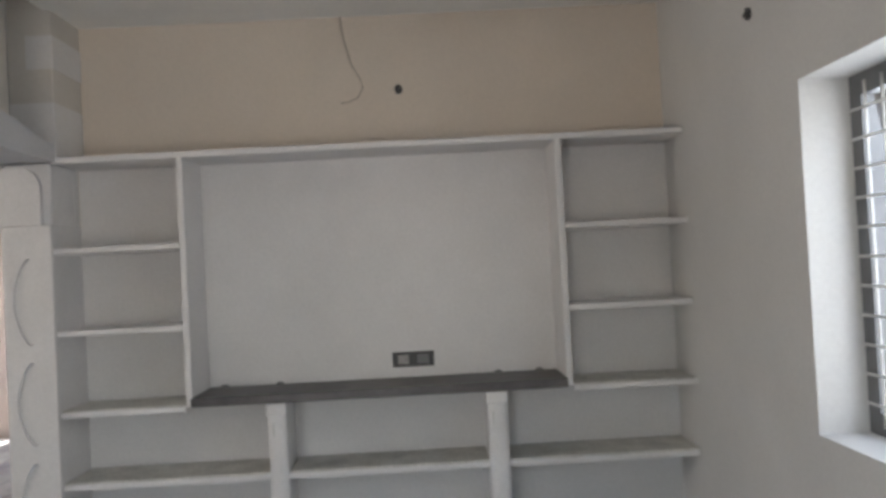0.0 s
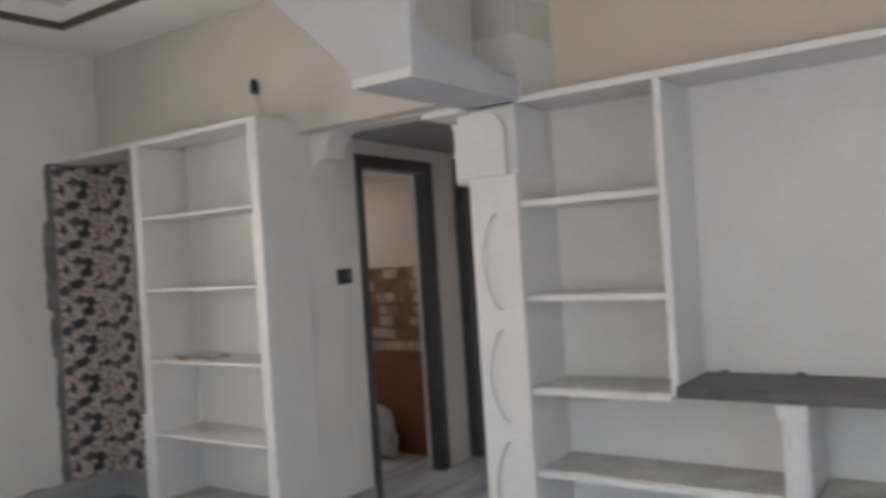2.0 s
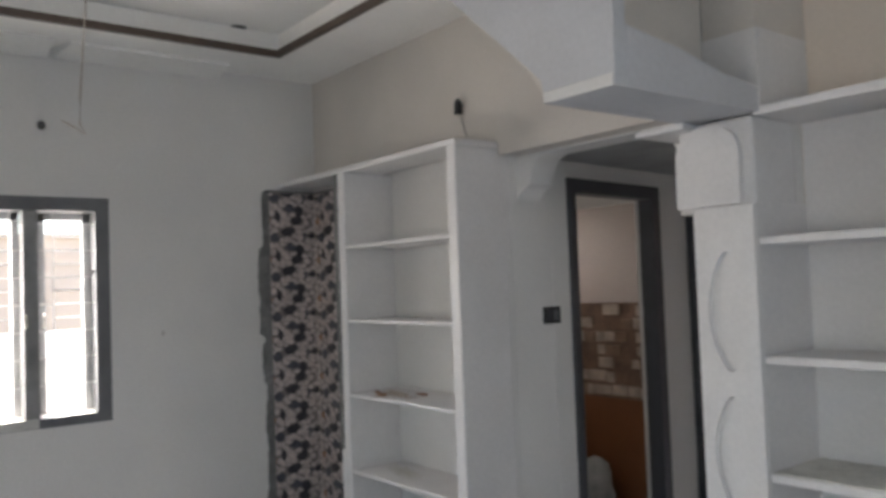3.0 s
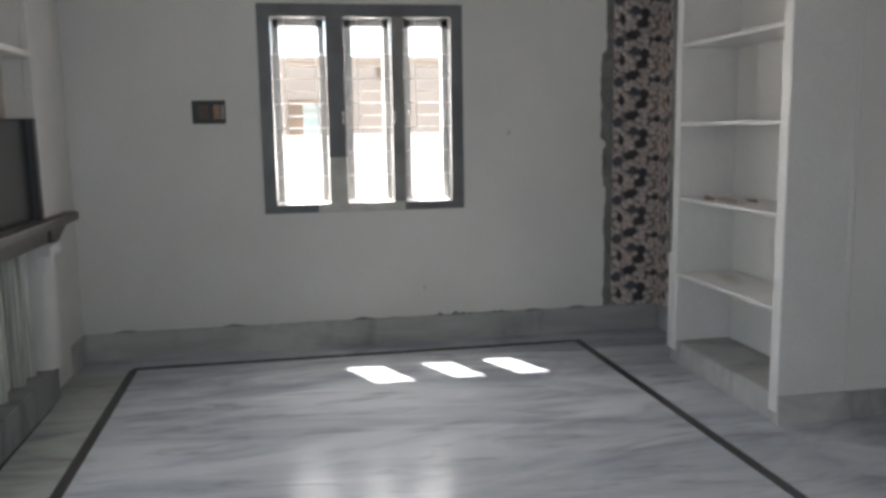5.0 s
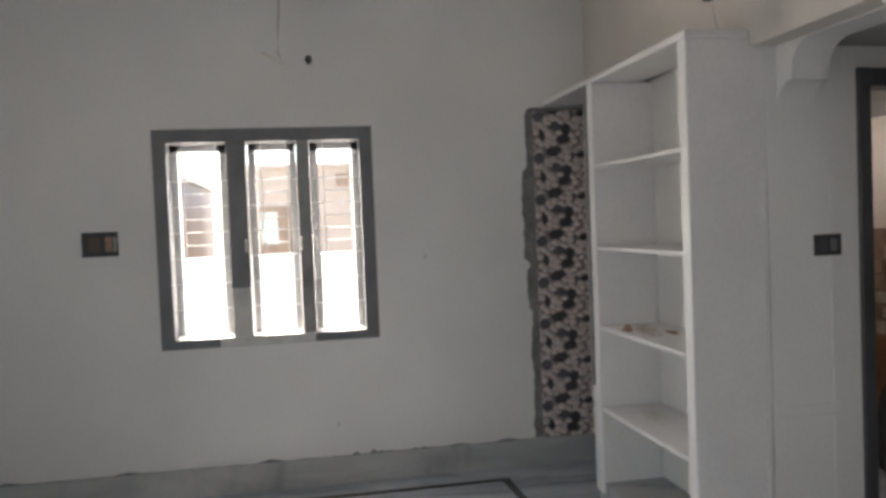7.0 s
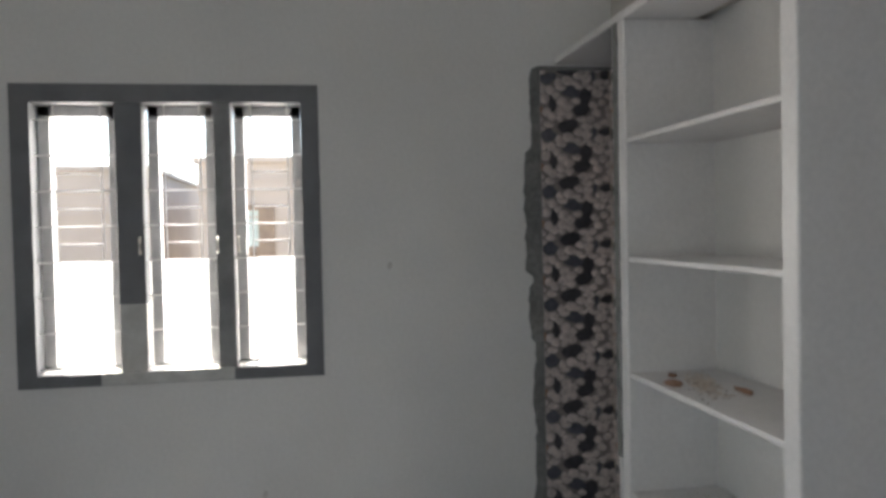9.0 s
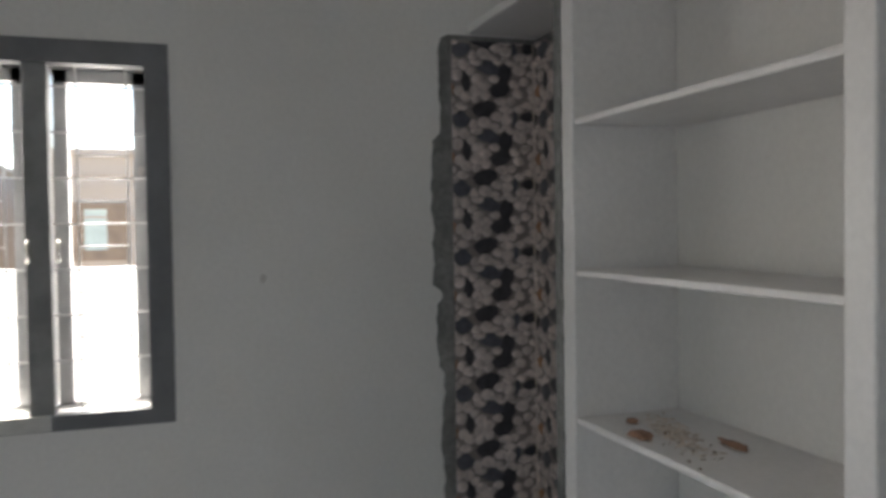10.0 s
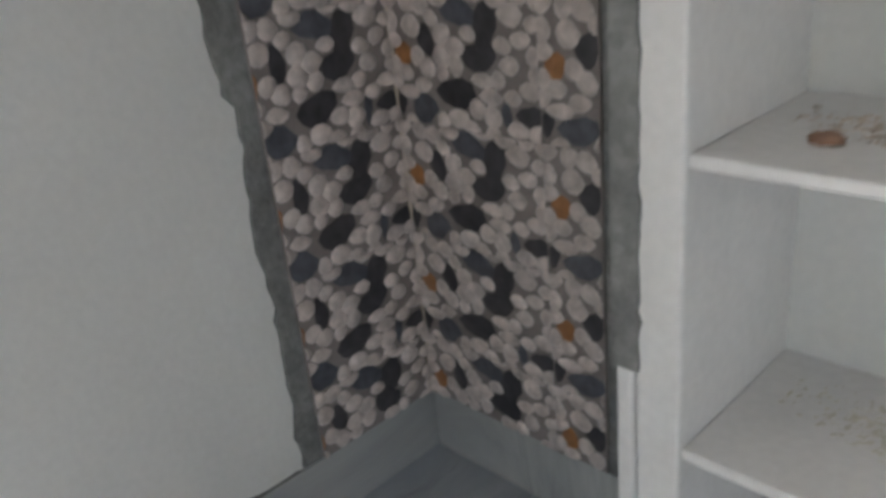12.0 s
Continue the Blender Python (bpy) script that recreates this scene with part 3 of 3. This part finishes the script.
PEB = {"base": mat("tile_ground", (0.23, 0.20, 0.19), 0.35, spots=0.15, scale=20), "white": mat("pale_pebble_print", (0.53, 0.46, 0.432), 0.3, spots=0.24, scale=30, fine=0.1),
       "black": mat("black_pebble_print", (0.048, 0.045, 0.05), 0.3, spots=0.3, scale=40), "slate": mat("slate_pebble_print", (0.085, 0.088, 0.105), 0.3, spots=0.3, scale=40),
       "amber": mat("amber_pebble_print", (0.32, 0.14, 0.05), 0.3, spots=0.25, scale=50)}
TW, TH, TTOP = 0.37, 0.25, 0.115
DARKS = (("amber", 0.032, 0.0, 0.022, 0.026), ("black", 0.098, -0.03, 0.022, 0.036), ("slate", 0.188, -0.084, 0.046, 0.030), ("black", 0.250, -0.060, 0.032, 0.048),
         ("black", 0.232, -0.006, 0.042, 0.034), ("black", 0.170, 0.066, 0.048, 0.036), ("slate", 0.078, 0.104, 0.042, 0.030), ("black", 0.345, 0.092, 0.030, 0.024),
         ("slate", 0.29, 0.095, 0.012, 0.03), ("black", 0.012, 0.098, 0.016, 0.026))
rng = random.Random(5)
WHITES = []
for tries in range(6000):
    u, v, a, b = rng.uniform(0, TW), rng.uniform(-TTOP, TH - TTOP), rng.uniform(0.018, 0.03), rng.uniform(0.015, 0.024)
    if all(math.hypot((u - p[1]) / (p[3] + a * 0.5), (v - p[2]) / (p[4] + b * 0.5)) > 1 for p in DARKS) and all(
            math.hypot((u - p[0]) / (p[2] + a), (v - p[1]) / (p[3] + b)) > 0.80 for p in WHITES):
        WHITES.append((u, v, a, b))


def tile_mesh(u0, u1, w0, w1):
    """One printed tile, cut to u0..u1 and, from its top, w0..w1; it lies in the plane x, z and faces -y."""
    bm = bmesh.new()
    box(bm, 0, u1 - u0, 0, 0.008, -(w1 - w0), 0, bevel=0.0012)
    kinds = list(PEB)
    for kind, u, v, a, b in list(DARKS) + [("white", *p) for p in WHITES]:
        w = v + TTOP
        if kind not in ("white", "amber"):
            a, b = a * 0.94, b * 0.94
        if not (u0 - a * 0.6 < u < u1 + a * 0.6 and w0 - b * 0.6 < w < w1 + b * 0.6):
            continue
        ph, sq = rng.uniform(0, 6.28), 0.0 if kind == "amber" else rng.uniform(0.0, 0.25)
        high = 0.0075 if kind == "white" else 0.0022
        wave = 0.08 if kind in ("white", "amber") else 0.16
        mid = bm.verts.new((min(max(u, u0 + 0.003), u1 - 0.003) - u0, -high, -(min(max(w, w0 + 0.003), w1 - 0.003) - w0)))
        rings = []
        for grow, lift in ((0.66, 0.78), (1.0, 0.06)):
            ring = []
            for k in range(10):
                t = 2 * math.pi * k / 10
                g = grow * (1 + wave * math.sin(2 * t + ph) + 0.6 * wave * math.sin(3 * t - ph) + sq * 0.3 * math.cos(4 * t))
                ring.append(bm.verts.new((min(max(u + a * g * math.cos(t), u0 + 0.0008), u1 - 0.0008) - u0, -0.0005 - high * lift,
                                          -(min(max(w + b * g * math.sin(t), w0 + 0.0008), w1 - 0.0008) - w0))))
            rings.append(ring)
        for k in range(10):
            j = (k + 1) % 10
            for f in (bm.faces.new((mid, rings[0][k], rings[0][j])), bm.faces.new((rings[0][k], rings[1][k], rings[1][j], rings[0][j]))):
                f.material_index, f.smooth = kinds.index(kind), True
    me = bpy.data.meshes.new("tile")
    bm.to_mesh(me)
    bm.free()
    for k in kinds:
        me.materials.append(PEB[k])
    return me


def tile_panel(name, label, columns, place):
    p = thing(name, label, "tiles", kind="structure")
    p.matrix_world = place
    for u0, u1, x in columns:
        full = tile_mesh(u0, u1, 0, TH)
        for k in range(-6, 4):
            top = 0.712 + TTOP - 0.002 - k * TH
            me, zt = full, top
            if top - TH < 0.17:
                me = tile_mesh(u0, u1, 0, top - 0.165)
            if top > 2.14:
                me, zt = tile_mesh(u0, u1, top - 2.14, TH), 2.14
            if top < 0.2:
                continue
            ob = new("tile", me)
            ob.parent = p
            ob.location = (x, 0, zt)
    return p


tile_panel("tile_panel_back", "pebble-printed wall tiles in the corner niche", ((0.0, TW - 0.001, 0.0), (0.0, 0.120, TW)), pose(XW + 0.022, 3.931, 0))
tile_panel("tile_panel_side", "pebble-printed wall tiles beside the window wall", ((0.045, TW, 0.0),), pose(XW + 0.019, 3.608, 0, 0, 0, 90))
tr = part("grout_line", tube([(XW + 0.02, 3.93, 0.165), (XW + 0.02, 3.93, 2.14)], 0.005, 6), mat("pale_grout", (0.55, 0.47, 0.38), 0.8))
tagged(tr, "pale grout line in the tiled corner", "grout", kind="structure")


# ---- second show unit on the south side ----
def second_unit():
    u = thing("second_show_unit", "second built-in unit with dark niche and granite ledge", "wall unit")
    part("plinth", boxes((-4.14, -2.9, 0.16, 0.39, 0, 0.17), bevel=0.006), DARKSKIRT, u, "dark blue-grey marble plinth")
    part("slab", boxes((-4.56, -2.9, 0.346, 0.44, 0.872, 0.92), (-4.11, -2.9, 0.16, 0.346, 0.872, 0.92), bevel=0.008), SLABM, u, "dusty black granite ledge")
    part("under_slab", boxes((-4.14, -2.9, 0.16, 0.395, 0.80, 0.870), bevel=0.006), SLABM, u)
    part("corbel", prism([(-4.44, 0.871), (-4.14, 0.871), (-4.14, 0.80), (-4.25, 0.80)], "y", 0.345, 0.41), SLABM, u)
    post = [(-4.235, 0.30)] + [(-4.155 - 0.08 * math.cos(t), 0.35 + 0.06 * math.sin(t)) for t in [i * math.pi / 10 for i in range(11)]] + [(-4.075, 0.30)]
    part("post", prism(post, "z", 0.17, 0.80), SHELF, u)
    part("post_cap", boxes((-4.25, -4.06, 0.30, 0.425, 0.74, 0.798), bevel=0.01), SHELF, u)
    for a in (-4.02, -3.86, -3.62):
        slim = [(a, 0.26)] + [(a + 0.03 - 0.03 * math.cos(t), 0.30 + 0.03 * math.sin(t)) for t in [i * math.pi / 8 for i in range(9)]] + [(a + 0.06, 0.26)]
        part("fluting", prism(slim, "z", 0.17, 0.80), STAINED, u, "pale flute with dark green streaks")
    part("front_panel", boxes((-4.075, -2.9, 0.18, 0.28, 0.17, 0.80)), STAINED, u, "pale panel with dark green streaks")
    part("side_panel", boxes((-4.53, -4.14, 0.342, 0.385, 0.92, 2.88), bevel=0.006), SHELF, u)
    part("niche_jamb", boxes((-4.14, -4.09, 0.17, 0.384, 0.921, 1.41), bevel=0.004), BLACKP, u, "black niche edge")
    part("niche_back", boxes((-4.09, -2.9, 0.162, 0.35, 0.921, 1.40)), GRANITE, u, "dark grey granite niche lining")
    part("upper_back", boxes((-4.14, -2.9, 0.162, 0.25, 1.41, 2.88)), PEACH, u)
    part("shelf", boxes((-4.14, -2.9, 0.25, 0.385, 1.70, 1.73), bevel=0.004), SHELF, u)
    return u


second_unit()

# ---- outside ----
structure("sunshade", boxes((-5.26, XW - T, 1.0, 3.1, 2.20, 2.29)), WHITEWASH, "projecting concrete sunshade over the window", "sunshade")
structure("compound_wall", boxes((-6.2, -6.05, -12, 16, -0.25, 1.30)), WHITEWASH, "whitewashed compound wall outside the window", "wall")
structure("roof", boxes((XW - T, XE + T, YS - T, 8.2, 3.2, 3.35)), CEMENT, "flat concrete roof slab", "roof")


# ---- switch and socket boards ----
def board(name, label, m, w, h, cells):
    b = thing(name, label, "switch board" if "switch" in name else "socket")
    b.matrix_world = m
    part("back_box", boxes((-w / 2, w / 2, -0.006, 0.004, -h / 2, h / 2), bevel=0.003), BLACKP, b)
    for u, a, material in cells:
        part("module", boxes((u - a / 2, u + a / 2, -0.011, -0.005, -h * 0.30, h * 0.30), bevel=0.002), material, b)
    return b


METALBOX = mat("galvanised_box", (0.30, 0.29, 0.28), 0.5, metal=0.5, spots=0.2, scale=40)
board("socket_board", "black double socket board with one bare grey half", pose(0.06, YN, 0.995), 0.215, 0.078, ((-0.05, 0.055, METALBOX), (0.05, 0.06, GREY)))
board("switch_box", "black square switch box on the passage wall", pose(XS, 4.266, 1.348, 0, 0, 90), 0.12, 0.085, ((-0.02, 0.035, DARKDOOR), (0.025, 0.03, GREY)))
board("switch_board", "dark recessed switch box with wires beside the window", pose(XW, 1.125, 1.449, 0, 0, 90), 0.19, 0.135, ((-0.03, 0.06, BROWN), (0.045, 0.035, BRICK), (0.078, 0.02, METALBOX)))


# ---- wiring ----
def conduit_end(label, m):
    c = thing("conduit_end", label, "conduit")
    c.matrix_world = m
    ring = [(0.020 * math.cos(t), 0.024 * math.sin(t)) for t in [i * math.pi / 8 for i in range(16)]]
    part("sleeve", prism(ring, "y", -0.012, 0.004), BLACKP, c)
    part("wire_stub", tube([(0, -0.01, 0), (0.006, -0.025, -0.004), (0.014, -0.028, -0.016)], 0.003, 6), BLACKP, c)
    return c


conduit_end("black wire ends in a wall hole above the screen niche", pose(0.055, YN, 2.39))
conduit_end("black wire ends in a wall hole above the window", pose(XW, 2.30, 2.453, 0, 0, 90))
conduit_end("black wire ends in a hole in the east wall", pose(XE, 2.95, 2.355, 0, 0, -90))
holder = thing("bulb_holder", "black bulb holder on the wall above the shelves", "lamp holder")
bm = bmesh.new()
rings = []
for z, r in ((2.462, 0.006), (2.458, 0.012), (2.444, 0.019), (2.425, 0.022), (2.405, 0.021), (2.396, 0.023), (2.384, 0.023), (2.382, 0.015)):
    rings.append([bm.verts.new((-3.30 + r * math.cos(k * math.pi / 8), 3.926 + r * math.sin(k * math.pi / 8), z)) for k in range(16)])
for lo, hi in zip(rings, rings[1:]):
    for k in range(16):
        bm.faces.new((lo[k], lo[(k + 1) % 16], hi[(k + 1) % 16], hi[k])).smooth = True
bm.faces.new(rings[0]), bm.faces.new(rings[-1])
part("holder_body", bm, BLACKP, holder)
part("wire", tube([(-3.30, 3.940, 2.40), (-3.293, 3.944, 2.34), (-3.27, 3.944, 2.27), (-3.24, 3.944, 2.222), (-3.18, 3.944, 2.21), (-3.06, 3.944, 2.207)], 0.004, 6), FILLER, holder)
CABLE = mat("grey_cable", (0.36, 0.31, 0.26), 0.6)
c = part("hanging_cable", tube([(-0.23, 4.10, 2.80), (-0.215, 4.09, 2.66), (-0.18, 4.08, 2.52), (-0.135, 4.07, 2.44), (-0.125, 4.07, 2.40), (-0.15, 4.07, 2.35), (-0.20, 4.07, 2.325), (-0.24, 4.08, 2.325)], 0.003, 6), CABLE)
tagged(c, "thin grey cable hanging down above the screen niche", "cable")
c = part("pendant_cable", tube([(-3.44, 2.18, 3.02), (-3.443, 2.181, 2.70), (-3.43, 2.15, 2.30), (-3.42, 2.145, 2.19), (-3.43, 2.17, 2.15), (-3.43, 2.12, 2.18), (-3.43, 2.08, 2.20)], 0.0035, 6), CABLE)
tagged(c, "thin grey pendant cable with a hooked end hanging from the ceiling", "cable")
spot = thing("downlight_hole", "dark empty downlight opening in the ceiling tray", "downlight")
part("opening", prism([(-4.40 + 0.038 * math.cos(t), 3.24 + 0.038 * math.sin(t)) for t in [i * math.pi / 12 for i in range(24)]], "z", 3.014, 3.0205), BLACKP, spot)
part("rim", prism([(-4.40 + 0.046 * math.cos(t), 3.24 + 0.046 * math.sin(t)) for t in [i * math.pi / 12 for i in range(24)]], "z", 3.016, 3.0205), MIDGREY, spot)


# ---- rubble on the shelf ----
def lump(name, label, category, material, at, size, seed, kind=""):
    bm = bmesh.new()
    bmesh.ops.create_icosphere(bm, subdivisions=3, radius=1)
    for v in bm.verts:
        k = 1 + 0.35 * noise.noise(v.co * 1.7 + Vector((seed, 0, 0))) + 0.16 * noise.noise(v.co * 4.5 + Vector((0, seed, 0))) + (0.55 * noise.noise(v.co * 2.6 + Vector((0, 0, seed * 3.1))) if category == "brick" else 0)
        v.co = Vector((v.co.x * size[0] * k, v.co.y * size[1] * k, max(v.co.z, -0.55) * size[2] * k))
    low = min(v.co.z for v in bm.verts)
    for v in bm.verts:
        v.co += Vector((at[0], at[1], at[2] - low))
    for f in bm.faces:
        f.smooth = True
    return tagged(part(name, bm, material), label, category, kind=kind)


lump("brick_fragment", "broken piece of red brick on the shelf", "brick", BRICK, (-3.79, 3.725, 0.938), (0.034, 0.022, 0.010), 1)
lump("brick_fragment", "flat dark red brick chip on the shelf", "brick", BRICK, (-3.64, 3.885, 0.938), (0.045, 0.016, 0.007), 7)
lump("brick_fragment", "small broken piece of red brick on the shelf", "brick", BRICK, (-3.93, 3.79, 0.938), (0.018, 0.014, 0.007), 4)


def scatter(name, label, material, centre, spread, count, small, large, slope=0.0):
    """Loose flat flakes and grains lying on a shelf, densest in the middle."""
    bm = bmesh.new()
    for i in range(count):
        q = small + (large - small) * rng.random() ** 2.5
        u = min(max(rng.gauss(0, spread[0]), -2.2 * spread[0]), 2.2 * spread[0])
        v = centre[1] + slope * u + min(max(rng.gauss(0, spread[1]), -1.8 * spread[1]), 1.8 * spread[1])
        m = Matrix.Translation((centre[0] + u, min(max(v, 3.70), 3.985), centre[2] + 0.0005)) @ Matrix.Rotation(rng.uniform(0, 3), 4, "Z") @ Matrix.Diagonal((q * 1.6, q, min(q * 0.4, 0.003), 1))
        bmesh.ops.create_icosphere(bm, subdivisions=1, radius=1, matrix=m)
    return tagged(part(name, bm, material), label, "rubble", kind="stuff")


scatter("brick_dust", "thin spill of reddish brick dust on the shelf", SAND, (-3.80, 3.835, 0.938), (0.09, 0.026), 520, 0.0012, 0.006, -0.25)
scatter("sand_spill", "thin spill of pale sand on the lower shelf", PALESAND, (-3.80, 3.86, 0.517), (0.085, 0.03), 900, 0.0008, 0.004, -0.3)
scatter("crumbs", "scattered brick and mortar crumbs on the shelf", CRUMB, (-3.72, 3.80, 0.938), (0.10, 0.03), 60, 0.0015, 0.006, -0.2)
for x in (-0.62, 0.49, 0.70, -0.90):
    lump("mortar_lump", "small grey mortar lump on the granite slab", "mortar", CEMENT, (x, 4.085, 0.902), (0.02, 0.012, 0.011), x)

# ---- side room contents ----
lump("cement_sack", "slumped pale grey sack on the side room floor", "sack", SACKM, (-3.83, 5.35, 0.0), (0.19, 0.13, 0.21), 3)
lump("dark_cloth", "dark crumpled cloth leaning behind the sack", "cloth", CLOTH, (-4.02, 5.38, 0.0), (0.12, 0.09, 0.34), 5)
band = thing("tile_band", "brown and cream brick-patterned tile band", "tiles", kind="structure")
CREAM, TAN = mat("cream_tile", (0.47, 0.38, 0.31), 0.3, spots=0.3, scale=12), mat("brown_tile", (0.19, 0.115, 0.08), 0.3, spots=0.3, scale=15)
STONE = mat("tan_tile", (0.26, 0.17, 0.12), 0.3, spots=0.25, scale=12)
part("band_ground", boxes((XW, XS - 0.16, 5.506, 5.62, 0.735, 1.36)), TAN, band)
for row in range(7):
    x = -4.40 + rng.uniform(0, 0.08)
    while x < -3.30:
        w = rng.choice((0.07, 0.10, 0.13, 0.15))
        z = 0.742 + row * 0.088
        if rng.random() < 0.62:
            part("tile", boxes((x, x + w - 0.012, 5.494, 5.508, z + rng.uniform(0.004, 0.018), z + rng.uniform(0.068, 0.084)), bevel=0.002), STONE if rng.random() < 0.3 else CREAM, band)
        x += w

for y, z in ((2.93, 1.30), (2.38, 0.345), (2.55, 1.66)):
    ring = [(y + 0.011 * math.cos(t) * (1 + 0.2 * math.sin(2 * t)), z + 0.016 * math.sin(t)) for t in [i * math.pi / 8 for i in range(16)]]
    tagged(part("plaster_patch", prism(ring, "x", XW, XW + 0.002), FILLER), "small dull grey filler patch on the wall", "patch")

# low raised panels on the passage wall
panels = thing("wall_panels", "low raised plaster panels on the passage wall", "panelling", kind="structure")
for z0, z1 in ((0.17, 0.67), (0.69, 1.66)):
    part("panel_frame", boxes((XS, XS + 0.003, 3.985, 4.005, z0, z1), (XS, XS + 0.003, 4.28, 4.30, z0, z1), (XS, XS + 0.003, 4.01, 4.28, z0, z0 + 0.02), (XS, XS + 0.003, 4.01, 4.28, z1 - 0.02, z1)), PLASTER, panels)


# ---- neighbouring houses ----
def house(label, x, y0, y1, top, windows, bands):
    h = thing("neighbour_house", label, "house", kind="structure")
    part("wall", boxes((x - 6, x, y0, y1, -0.25, top)), BEIGE, h)
    part("parapet", boxes((x - 6.05, x + 0.06, y0 - 0.05, y1 + 0.05, top, top + 0.07)), BEIGE, h)
    for z in bands:
        part("course", boxes((x, x + 0.02, y0, y1, z, z + 0.025)), BEIGE, h)
    for a, b, c, d in windows:
        side = 0.05 + 0.24 * (b - a)
        w = part("window", boxes((x, x + 0.03, a, a + side, c, d), (x, x + 0.03, b - side, b, c, d), (x, x + 0.03, a + side, b - side, d - 0.07, d), (x, x + 0.03, a + side, b - side, c, c + 0.12)), HOUSEWOOD, h)
        part("pane", boxes((x, x + 0.012, a + side, b - side, c + 0.12, d - 0.07)), HOUSEPANE, w)
    return h


house("pale beige neighbouring house with a brown window", -12.0, 1.22, 9.0, 2.33, ((1.50, 2.16, 1.14, 1.79), (2.80, 3.10, 2.06, 2.24)), (2.1, 1.95, 1.62))
house("pale beige neighbouring house behind the compound wall", -13.5, -7.0, 0.35, 2.35, ((-3.2, -2.6, 1.2, 1.8),), (2.05, 1.7))
structure("neighbour_wall", boxes((4.2, 4.4, -6, 9, -0.25, 3.4)), SKIRT, "grey wall of the next house outside the east window", "wall")
